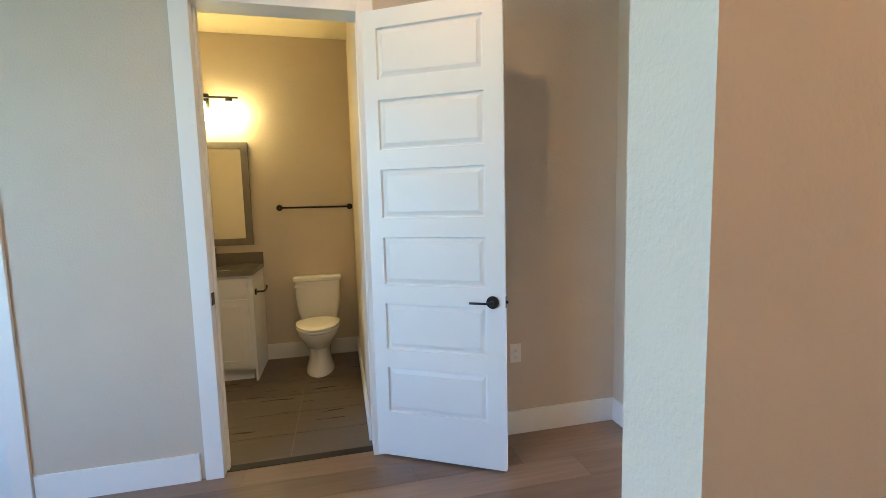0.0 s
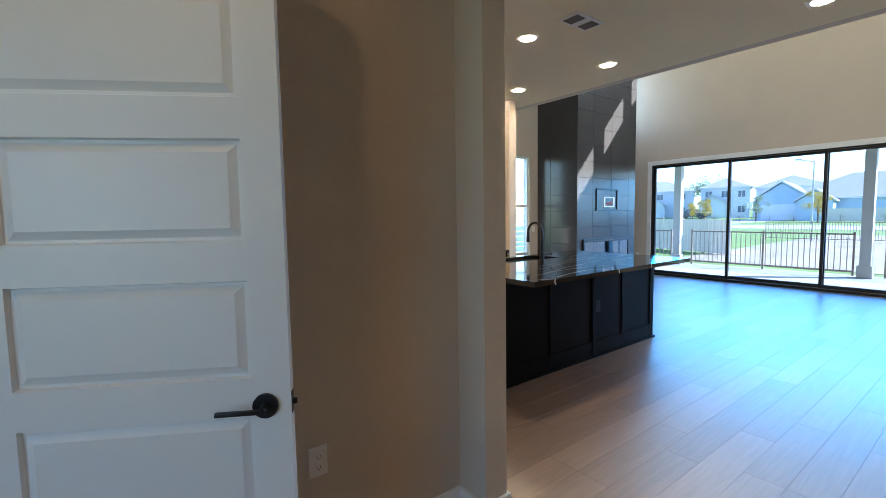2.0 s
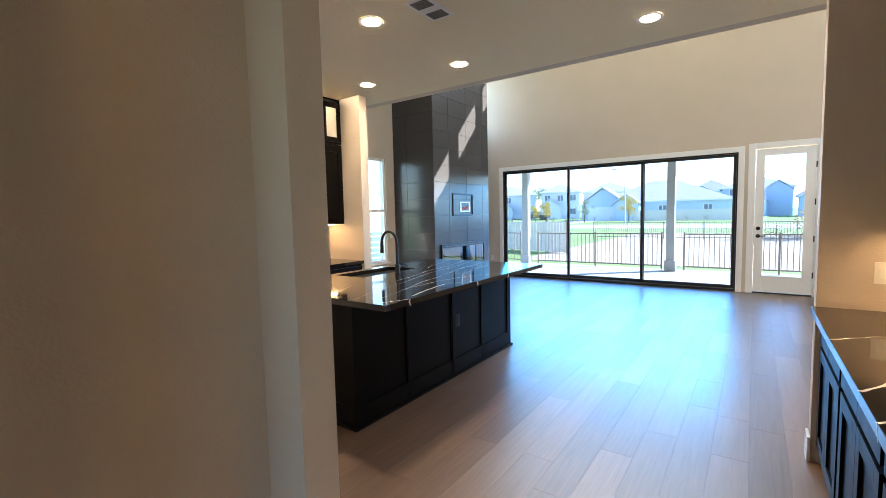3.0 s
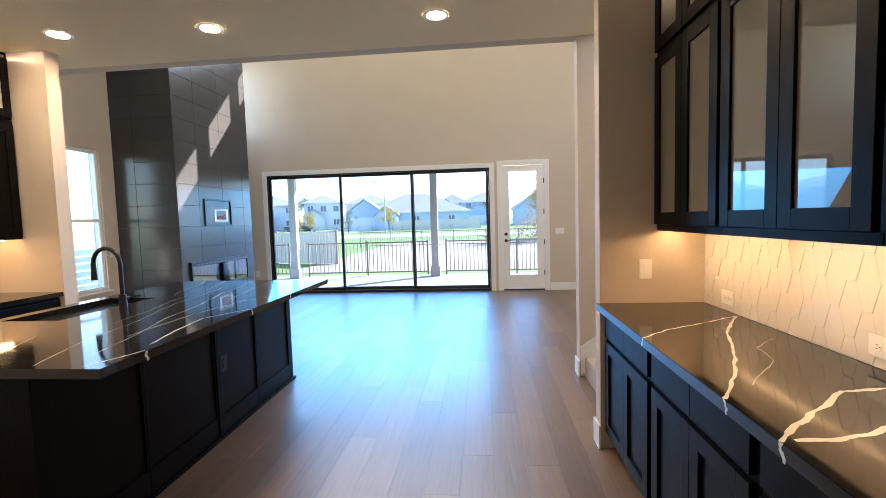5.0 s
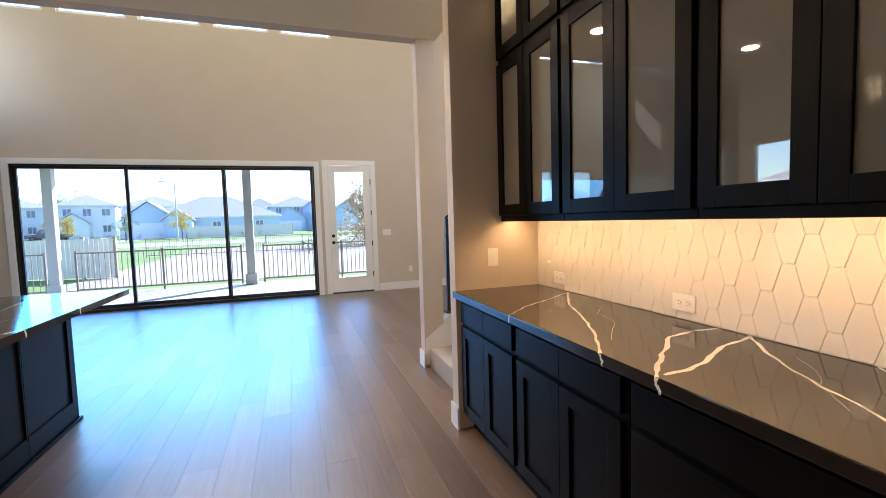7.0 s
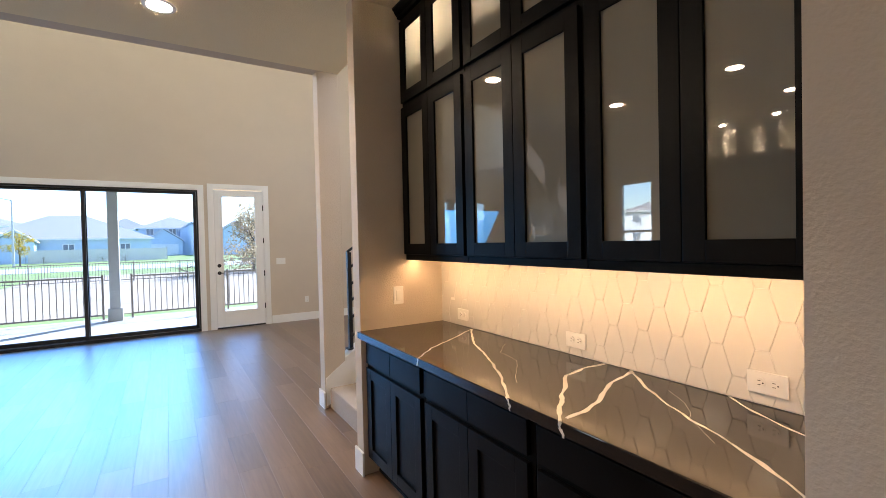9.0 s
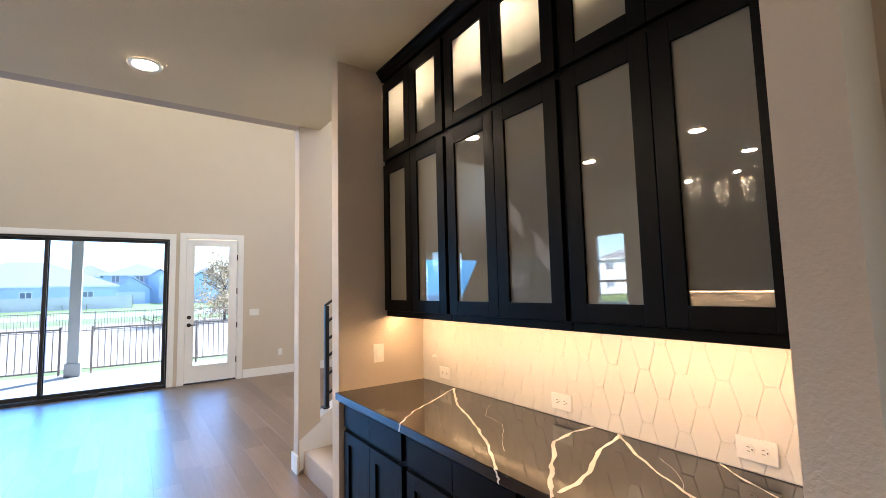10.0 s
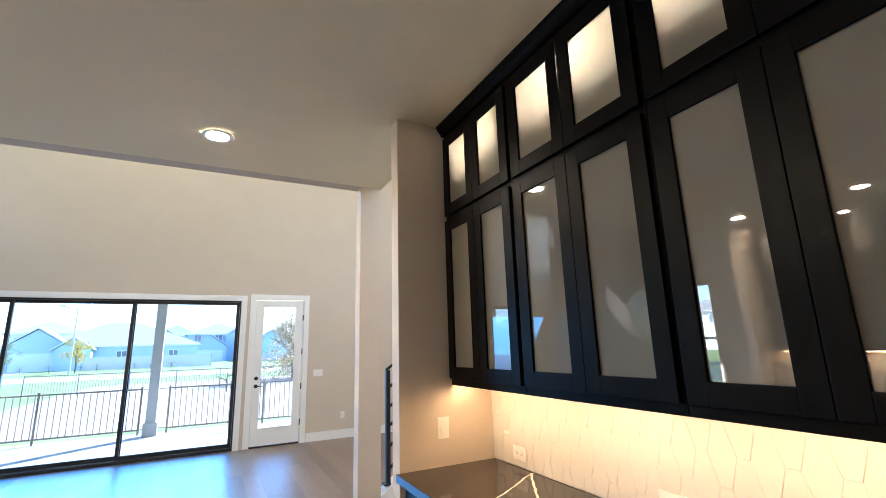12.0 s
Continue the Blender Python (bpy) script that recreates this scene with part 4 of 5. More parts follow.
# ---- bathroom ----
van = thing("bathroom_vanity", "white shaker bathroom vanity with a panel door", "vanity", (-1.14, 4.1, 0))
VAT = (-1.14, 4.1, 0)
part("body", local(VAT, one(-1.50, -0.775, 3.85, BATHY - 0.002, 0.10, 0.90, 0.001)), WHITE, van)
part("toe_kick", local(VAT, one(-1.50, -0.80, 3.91, BATHY - 0.002, 0.0, 0.10)), WHITE, van)
bm = bmesh.new()
prism(bm, [(3.845, 0.0), (3.91, 0.0), (BATHY - 0.002, 0.0), (BATHY - 0.002, 0.90), (3.845, 0.90)], "x", -0.775, -0.758)
part("side_panel", local(VAT, bm), WHITE, van)
for a, b in ((-1.485, -1.145), (-1.140, -0.80)):
    part("door", local(VAT, shaker(bmesh.new(), a, b, 0.13, 0.70, 3.85, -1, 0.06)), WHITE, van)
part("false_front", local(VAT, one(-1.485, -0.80, 3.83, 3.85, 0.725, 0.875, 0.002)), WHITE, van)
BX0, BX1, BY0, BY1 = -1.36, -0.94, 3.93, 4.22
bm = bmesh.new()
for a in ((-1.50, BX0, 3.805, BATHY - 0.002), (BX1, -0.745, 3.805, BATHY - 0.002), (BX0, BX1, 3.805, BY0), (BX0, BX1, BY1, BATHY - 0.002)):
    box(bm, *a, 0.90, 0.935)
bmesh.ops.remove_doubles(bm, verts=bm.verts[:], dist=1e-5)
vt = whole("vanity_countertop", bm, VANSTONE, "grey quartz vanity top with a backsplash lip", "countertop")
part("backsplash", one(-1.50, -0.745, BATHY - 0.022, BATHY - 0.002, 0.9355, 1.04, 0.002), VANSTONE, vt)
bm = bmesh.new()
for a in ((BX0 - 0.01, BX0, BY0, BY1, 0.80, 0.899), (BX1, BX1 + 0.01, BY0, BY1, 0.80, 0.899), (BX0, BX1, BY0 - 0.01, BY0, 0.80, 0.899), (BX0, BX1, BY1, BY1 + 0.01, 0.80, 0.899), (BX0, BX1, BY0, BY1, 0.79, 0.80)):
    box(bm, *a)
whole("vanity_basin", bm, PORCELAIN, "white rectangular undermount basin", "sink")
vf = thing("vanity_faucet", "matte black single-hole vanity faucet", "faucet", (-1.15, 4.29, 0.935))
part("body", one(-0.022, 0.022, -0.022, 0.022, 0, 0.165, 0.004), BLACKMETAL, vf)
part("spout", one(-0.016, 0.016, -0.14, -0.022, 0.085, 0.108, 0.004), BLACKMETAL, vf)
part("handle", one(-0.018, 0.018, -0.085, 0.02, 0.168, 0.178, 0.003), BLACKMETAL, vf)
mir = thing("framed_mirror", "grey-framed rectangular mirror above the vanity", "mirror", (-1.17, BATHY - 0.002, 1.575))
bm = bmesh.new()
x0, x1, z0, z1, f = -0.35, 0.352, -0.465, 0.465, 0.062
for a in ((x0, x0 + f, z0, z1), (x1 - f, x1, z0, z1), (x0 + f, x1 - f, z0, z0 + f), (x0 + f, x1 - f, z1 - f, z1)):
    box(bm, a[0], a[1], -0.028, 0, a[2], a[3], 0.003)
part("mirror_frame", bm, GREYFRAME, mir)
part("mirror_glass", one(x0 + f, x1 - f, -0.018, -0.012, z0 + f, z1 - f), MIRROR, mir)
vl = thing("vanity_light", "black bar vanity light with three glowing glass shades", "wall lamp", (-1.17, BATHY - 0.002, 2.40))
part("wall_plate", one(-0.06, 0.06, -0.025, 0, -0.06, 0.06, 0.004), BLACKMETAL, vl)
part("bar", one(-0.315, 0.315, -0.105, -0.085, 0.005, 0.022, 0.003), BLACKMETAL, vl)
part("arm", one(-0.012, 0.012, -0.09, -0.02, 0.0, 0.015), BLACKMETAL, vl)
for x in (-0.24, 0.0, 0.24):
    sh = part("shade", tube(bmesh.new(), (x, -0.095, -0.19), (x, -0.095, -0.03), 0.058, 24, 0.05), BULBGLOW, vl, "glowing frosted glass shade", True)
    part("cap", tube(bmesh.new(), (x, -0.095, -0.03), (x, -0.095, 0.008), 0.03, 20), BLACKMETAL, sh)
tb = thing("towel_bar", "matte black towel bar above the toilet", "towel bar", (-0.255, BATHY, 1.442))
part("bar", tube(bmesh.new(), (-0.32, -0.06, 0), (0.32, -0.06, 0), 0.009, 14), BLACKMETAL, tb, "", True)
for x in (-0.32, 0.32):
    bm = tube(bmesh.new(), (x, 0, 0), (x, -0.012, 0), 0.028, 24)
    tube(bm, (x, -0.01, 0), (x, -0.075, 0), 0.012, 14)
    part("post", bm, BLACKMETAL, tb, "", True)
tp = thing("paper_holder", "matte black open toilet paper holder on the vanity side", "paper holder", (-0.758, 3.95, 0.74))
part("rose", tube(bmesh.new(), (-0.004, 0, 0), (0.012, 0, 0), 0.026, 20), BLACKMETAL, tp, "", True)
part("arm", sweep(bmesh.new(), [(0.01, 0, 0), (0.06, 0, 0), (0.07, 0.02, 0), (0.07, 0.13, 0.0), (0.07, 0.15, 0.025)], 0.008, 10), BLACKMETAL, tp, "", True)


def ellipse_loft(bm, rings, n=32):
    """Lofts ovals (cx, cy, z, rx, ry_front, ry_back); front is towards -y."""
    loops = []
    for cx, cy, z, rx, rf, rb in rings:
        loops.append([bm.verts.new((cx + rx * math.sin(a), cy - (rf if math.cos(a) > 0 else rb) * math.cos(a), z)) for a in [k * 2 * math.pi / n for k in range(n)]])
    for a, b in zip(loops, loops[1:]):
        for k in range(n):
            bm.faces.new((a[k], a[(k + 1) % n], b[(k + 1) % n], b[k]))
    bm.faces.new(loops[0][::-1])
    bm.faces.new(loops[-1])
    bmesh.ops.recalc_face_normals(bm, faces=bm.faces[:])
    return bm


toi = thing("toilet", "white two-piece toilet with a closed lid", "toilet", (-0.26, BATHY - 0.02, 0))
part("pedestal", ellipse_loft(bmesh.new(), [(0, -0.33, 0.0, 0.125, 0.27, 0.2), (0, -0.33, 0.03, 0.122, 0.265, 0.2), (0, -0.32, 0.12, 0.095, 0.20, 0.2), (0, -0.32, 0.22, 0.105, 0.20, 0.2), (0, -0.36, 0.30, 0.155, 0.27, 0.2), (0, -0.38, 0.36, 0.185, 0.31, 0.2), (0, -0.38, 0.395, 0.19, 0.315, 0.2)]), PORCELAIN, toi, "", True)
part("bowl_shelf", one(-0.17, 0.17, -0.22, -0.02, 0.30, 0.395, 0.03), PORCELAIN, toi, "", True)
part("seat", ellipse_loft(bmesh.new(), [(0, -0.38, 0.398, 0.185, 0.315, 0.18), (0, -0.38, 0.402, 0.192, 0.322, 0.18), (0, -0.38, 0.415, 0.192, 0.322, 0.18), (0, -0.38, 0.419, 0.187, 0.317, 0.18)]), PORCELAIN, toi, "", True)
part("lid", ellipse_loft(bmesh.new(), [(0, -0.38, 0.4205, 0.183, 0.312, 0.18), (0, -0.38, 0.424, 0.190, 0.319, 0.18), (0, -0.38, 0.437, 0.188, 0.316, 0.18), (0, -0.38, 0.443, 0.175, 0.30, 0.17), (0, -0.38, 0.446, 0.12, 0.22, 0.12)]), PORCELAIN, toi, "", True)
bm = bmesh.new()
loops = []
for z, rx, y0, y1 in ((0.40, 0.165, -0.17, -0.01), (0.47, 0.185, -0.185, -0.005), (0.60, 0.20, -0.195, -0.003), (0.765, 0.205, -0.20, -0.002)):
    r = 0.05
    pts = []
    for cx, cy, a0 in ((rx - r, y0 + r, -90), (rx - r, y1 - 0.02, 0), (-rx + r, y1 - 0.02, 90), (-rx + r, y0 + r, 180)):
        rr = r if cy < -0.1 else 0.018
        for k in range(6):
            a = radians(a0 + k * 18)
            pts.append((cx + r * math.cos(a), cy + rr * math.sin(a), z))
    loops.append([bm.verts.new(p) for p in pts])
for a, b in zip(loops, loops[1:]):
    for k in range(len(a)):
        bm.faces.new((a[k], a[(k + 1) % len(a)], b[(k + 1) % len(a)], b[k]))
bm.faces.new(loops[0][::-1])
bm.faces.new(loops[-1])
bmesh.ops.recalc_face_normals(bm, faces=bm.faces[:])
part("tank", bm, PORCELAIN, toi, "", True)
part("tank_lid", one(-0.215, 0.215, -0.213, 0.003, 0.766, 0.806, 0.014), PORCELAIN, toi, "", True)
part("flush_lever", one(-0.20, -0.125, -0.222, -0.198, 0.715, 0.735, 0.005), PLASTIC, toi, "white flush lever")

# ---- stairs ----
st = thing("staircase", "beige carpeted staircase with white skirt board", "stairs", (4.79, 0.7, 0), kind="structure")
STAT = (4.79, 0.7, 0)
for k in range(9):
    yf = 0.70 - 0.265 * k
    bm = one(4.217, 5.39, yf - 0.275 if k < 8 else YR + 0.01, yf + 0.025, 0.178 * k - 0.005, 0.178 * (k + 1), 0.018)
    part("step", local(STAT, bm), CARPET, st)
bm = bmesh.new()
prism(bm, [(0.58, 0.0), (0.58, 0.40), (-2.55, 0.40 + 3.13 * 0.672), (-2.55, 0.0)], "x", 5.393, 5.48)
part("knee_wall", local(STAT, bm), WALL, st)
bm = bmesh.new()
prism(bm, [(0.76, 0.02), (0.76, 0.27), (0.58, 0.40), (-2.55, 0.40 + 3.13 * 0.672), (-2.55, 0.02 + 3.13 * 0.672), (0.58, 0.10)], "x", 5.362, 5.392)
part("skirt_board", local(STAT, bm), WHITE, st)
bm = bmesh.new()
prism(bm, [(0.58, 0.40), (0.58, 0.43), (-2.55, 0.43 + 3.13 * 0.672), (-2.55, 0.40 + 3.13 * 0.672)], "x", 5.36, 5.49)
part("cap_board", local(STAT, bm), WHITE, st)
rail = thing("stair_railing", "black metal stair railing with horizontal bars", "railing", (5.43, 0.5, 0.43))
RAT = (5.43, 0.5, 0.43)
for y in (0.50, -0.65, -1.8):
    z = 0.43 + (0.58 - y) * 0.672
    part("post", local(RAT, one(5.412, 5.448, y - 0.018, y + 0.018, z, z + 0.90, 0.002)), BLACKMETAL, rail)
    part("foot", local(RAT, one(5.39, 5.47, y - 0.04, y + 0.04, z + 0.028 - 0.03, z + 0.012, 0.002)), BLACKMETAL, rail)
for h in (0.10, 0.27, 0.43, 0.58, 0.74, 0.90):
    bm = bmesh.new()
    za, zb = 0.43 + 0.08 * 0.672 + h, 0.43 + 2.6 * 0.672 + h
    prism(bm, [(0.52, za - 0.012), (0.52, za + 0.012), (-2.0, zb + 0.012), (-2.0, zb - 0.012)], "x", 5.42, 5.44)
    part("bar", local(RAT, bm), BLACKMETAL, rail)


# ---- outdoors ----
GZ = -0.12
structure("ground", one(-400, 600, -500, 500, GZ - 0.4, GZ), GRASS, "open lawn and ground reaching to the horizon", "ground")
structure("soil_patch", one(14.6, 34, -14, 7.8, GZ, GZ + 0.012), SOIL, "bare tan soil yard beyond the patio fence", "ground")
structure("road", one(42, 52, -150, 160, GZ, GZ + 0.02), ROADM, "pale concrete street", "road")
structure("side_street", one(52, 90, 21, 27, GZ, GZ + 0.022), ROADM, "pale driveway between the lawns", "road")
structure("patio", one(XW + 0.16, 13.3, -3.0, 8.2, GZ, -0.03), CONCRETE, "pale concrete patio slab", "patio")
structure("porch_roof", one(XW + 0.16, 13.45, -3.0, 8.4, 2.86, 3.06), POSTPAINT, "porch roof over the patio", "roof")
for y in (-1.0, 2.87, 6.68):
    t = thing("porch_post", "square pale painted porch post on a base block", "post", (12.9, y, -0.03), "porch posts")
    part("shaft", one(-0.09, 0.09, -0.09, 0.09, 0.0, 2.89, 0.006), POSTPAINT, t)
    part("base_block", one(-0.125, 0.125, -0.125, 0.125, 0.0, 0.26, 0.008), POSTPAINT, t)


def railing(name, label, a, b, post_gap=1.85):
    """A metal picket railing from a to b on the ground, as one thing."""
    a, b = Vector(a), Vector(b)
    t = thing(name, label, "railing", a)
    d = b - a
    n = max(1, round(d.length / post_gap))
    side = d.normalized().cross(Vector((0, 0, 1)))
    for k in range(n + 1):
        p = d * k / n
        part("post", one(p.x - 0.019, p.x + 0.019, p.y - 0.019, p.y + 0.019, 0, 0.95, 0.003), RAILPAINT, t)
    for z in (0.10, 0.90):
        part("rail", tube(bmesh.new(), (0, 0, z), (d.x, d.y, z), 0.017, 8), RAILPAINT, t)
    m = int(d.length / 0.105)
    first = None
    for k in range(1, m):
        p = d * k / m
        if first is None:
            first = part("picket", tube(bmesh.new(), (0, 0, 0.08), (0, 0, 0.90), 0.0085, 6), RAILPAINT, t)
            first.location = (p.x, p.y, 0)
        else:
            o = new("picket", first.data)
            o.parent = t
            o.location = (p.x, p.y, 0)
    return t


railing("patio_railing", "dark metal picket railing along the patio edge", (13.12, -3.0, -0.03), (13.12, 2.6, -0.03))
railing("patio_railing", "dark metal picket railing along the patio edge", (13.12, 3.1, -0.03), (13.12, 6.4, -0.03))
railing("patio_railing", "dark metal picket railing past the porch post", (13.12, 6.95, -0.03), (13.12, 8.2, -0.03))
railing("yard_railing", "dark metal picket railing across the far yard", (27.0, -8.0, GZ), (27.5, 9.0, GZ))


def wood_fence(name, label, a, b, high, gap, mat):
    a, b = Vector(a), Vector(b)
    d = b - a
    t = thing(name, label, "fence", a)
    ang = math.degrees(math.atan2(d.y, d.x))
    t.matrix_world = pose(a.x, a.y, a.z, 0, 0, ang)
    L = d.length
    for k in range(int(L / gap) + 1):
        part("post", one(k * gap - 0.06, k * gap + 0.06, -0.10, -0.025, 0, high + 0.06, 0.005), FENCEWOOD, t)
    w = 0.145
    first = None
    for k in range(int(L / w)):
        if first is None:
            first = part("board", one(0.004, w - 0.004, -0.02, 0.0, 0.03, high, 0.002), mat, t)
        else:
            o = new("board", first.data)
            o.parent = t
            o.location = (k * w, 0, 0)
    return t


PALEWOOD = material("new_cedar_boards", (0.74, 0.66, 0.56), 0.8, vary=0.15, scale=4)
wood_fence("cedar_fence", "pale cedar privacy fence along the side yard", (17.4, 7.1, GZ), (19.9, 15.0, GZ), 1.22, 0.95, PALEWOOD)
wood_fence("far_fence", "pale wooden fence behind the far lawn", (70.5, 2.0, GZ), (69.0, 15.5, GZ), 1.55, 2.4, PALEWOOD)


def slat_fence(name, label, x0, x1, y, n):
    t = thing(name, label, "fence", (x0, y, GZ))
    for k in range(n):
        part("slat", one(0, x1 - x0, -0.012, 0.012, 0.05 + 0.16 * k, 0.17 + 0.16 * k, 0.003), SIDINGBLUE, t)
    for k in range(int((x1 - x0) / 1.6) + 1):
        part("post", one(k * 1.6 - 0.04, k * 1.6 + 0.04, 0.012, 0.09, 0, 0.16 * n + 0.05), FENCEWOOD, t)
    return t


slat_fence("slat_fence", "blue-grey horizontal slat fence beyond the side window", 3.0, 12.0, 10.4, 7)


# ---- houses ----
def house(label, cx, cy, w, d, eave, ridge, wallmat, turn=0, gables=None, garage=True, rows=1):
    """A house whose front faces -x before it is turned; w across the front."""
    t = thing("house", label, "house", (cx, cy, GZ))
    part("wall", one(0, d, -w / 2, w / 2, 0, eave), wallmat, t)
    o = 0.45
    bm = bmesh.new()
    e = [bm.verts.new(p) for p in ((-o, -w / 2 - o, eave), (d + o, -w / 2 - o, eave), (d + o, w / 2 + o, eave), (-o, w / 2 + o, eave))]
    u = [bm.verts.new(p) for p in ((-o, -w / 2 - o, eave + 0.18), (d + o, -w / 2 - o, eave + 0.18), (d + o, w / 2 + o, eave + 0.18), (-o, w / 2 + o, eave + 0.18))]
    s = min(w, d) / 2
    r = [bm.verts.new((d / 2, -w / 2 + s, ridge)), bm.verts.new((d / 2, w / 2 - s, ridge))] if w > d else [bm.verts.new((s, 0, ridge)), bm.verts.new((d - s, 0, ridge))]
    bm.faces.new(e)
    for k in range(4):
        bm.faces.new((e[k], e[(k + 1) % 4], u[(k + 1) % 4], u[k]))
    if w > d:
        for f in ((u[0], u[1], r[0]), (u[1], u[2], r[1], r[0]), (u[2], u[3], r[1]), (u[3], u[0], r[0], r[1])):
            bm.faces.new(f)
    else:
        for f in ((u[3], u[0], r[0]), (u[0], u[1], r[1], r[0]), (u[1], u[2], r[1]), (u[2], u[3], r[0], r[1])):
            bm.faces.new(f)
    bmesh.ops.recalc_face_normals(bm, faces=bm.faces[:])
    part("roof", bm, ROOFS, t)
    part("fascia", prism(bmesh.new(), [(-w / 2 - o, eave - 0.02), (w / 2 + o, eave - 0.02), (w / 2 + o, eave + 0.16), (-w / 2 - o, eave + 0.16)], "x", -o - 0.04, -o - 0.005), SIDING, t)
    for gy, gw, gh, gd in (gables or [])[::-1]:
        part("gable_wall", prism(bmesh.new(), [(gy - gw / 2, 0), (gy + gw / 2, 0), (gy + gw / 2, gh), (gy, gh + gw * 0.36), (gy - gw / 2, gh)], "x", -gd, 0.1), wallmat, t)
        bm = bmesh.new()
        g = gw / 2 + 0.35
        prism(bm, [(gy - g, gh - 0.13), (gy, gh + gw * 0.36 + 0.13), (gy + g, gh - 0.13), (gy + g, gh + 0.05), (gy, gh + gw * 0.36 + 0.32), (gy - g, gh + 0.05)], "x", -gd - 0.3, d / 2)
        part("gable_roof", bm, ROOFS, t)
        bm = bmesh.new()
        prism(bm, [(gy - g, gh - 0.15), (gy, gh + gw * 0.36 + 0.11), (gy + g, gh - 0.15), (gy + g, gh + 0.02), (gy, gh + gw * 0.36 + 0.28), (gy - g, gh + 0.02)], "x", -gd - 0.36, -gd - 0.305)
        part("bargeboard", bm, SIDING, t)
        for k in range(int(gw / 0.8)):
            yb = gy - gw / 2 + 0.4 + 0.8 * k
            part("batten", one(-gd - 0.03, -gd, yb - 0.03, yb + 0.03, 2.35, gh + (gw / 2 - abs(yb - gy)) * 0.72 - 0.15), wallmat, t)
        gx = -gd
    if not gables:
        gy, gw, gx = -w / 4, w / 2, 0
    if garage:
        part("garage_door", one(gx - 0.06, gx, gy - min(2.3, gw * 0.4), gy + min(2.3, gw * 0.4), 0.02, 2.2, 0.01), SIDING, t)
    for row in range(rows):
        z0 = 1.0 + row * 2.9
        for k in range(3):
            y = -w / 2 + w * (k + 0.5) / 3
            if row == 0 and any(abs(y - q[0]) < q[1] / 2 + 0.5 for q in gables or []):
                continue
            wf = part("window", one(-0.05, 0.0, y - 0.65, y + 0.65, z0, z0 + 1.35), WHITE, t)
            for q in (-0.30, 0.30):
                part("pane", one(-0.07, -0.05, y + q - 0.25, y + q + 0.25, z0 + 0.1, z0 + 1.25), DARKPANE, wf)
    t.matrix_world = pose(cx, cy, GZ, 0, 0, turn)
    return t


HOUSES = [
    ("pale two-storey house with a hip roof across the street", 98, 50, 13, 11, 5.6, 8.3, SIDING, 24, [(2, 6, 2.7, 2)], True, 2),
    ("white two-storey house with a front gable", 95, 36.0, 8, 11, 5.7, 7.9, SIDING, 20, [(2.0, 4.2, 2.8, 3)], True, 2),
    ("pale two-storey house with a low porch roof", 104, 28.0, 11, 12, 5.7, 8.3, SIDING, 14, [(3.0, 5, 2.8, 6)], False, 2),
    ("blue-grey one-storey house with a large hip roof", 80, 13.4, 19, 15, 2.9, 6.7, SIDINGBLUE, 8, [(8.6, 5.6, 3.1, 5), (5.0, 3.6, 2.6, 6)], True, 1),
    ("blue two-storey house behind the lawn", 122, 9.5, 9, 10, 5.6, 8.6, SIDINGBLUE, 6, [(2.0, 4.5, 5.2, 1)], False, 2),
    ("pale blue two-storey house with a porch gable", 103, 1.0, 11, 11, 5.2, 7.9, SIDINGBLUE, 2, [(1.5, 6.0, 2.8, 3), (-3.2, 4.0, 4.9, 1)], True, 2),
    ("blue-grey house with a wide gable", 92, -9.0, 9, 10, 3.2, 6.6, SIDINGBLUE, -4, [(1.0, 6.5, 3.0, 2)], False, 1),
    ("pale house far down the street", 112, -24, 14, 12, 5.4, 8.2, SIDING, -10, None, False, 2),
    ("pale two-storey house beyond the side yard", 96, 66, 13, 12, 5.6, 8.2, SIDING, 35, [(0, 6, 2.8, 2)], True, 2),
    ("white two-storey house past the side window", 43, 66, 11, 10, 5.7, 8.4, SIDING, 78, [(2.5, 4.5, 5.3, 1)], False, 2),
    ("low grey-roofed house past the side window", 24, 64, 12, 9, 2.8, 5.2, SIDING, 88, [(-2.0, 5.0, 2.7, 2)], True, 1),
]
for label, cx, cy, w, d, eave, ridge, wm, turn, gables, garage, rows in HOUSES:
    house(label, cx, cy, w, d, eave, ridge, wm, turn, gables, garage, rows)


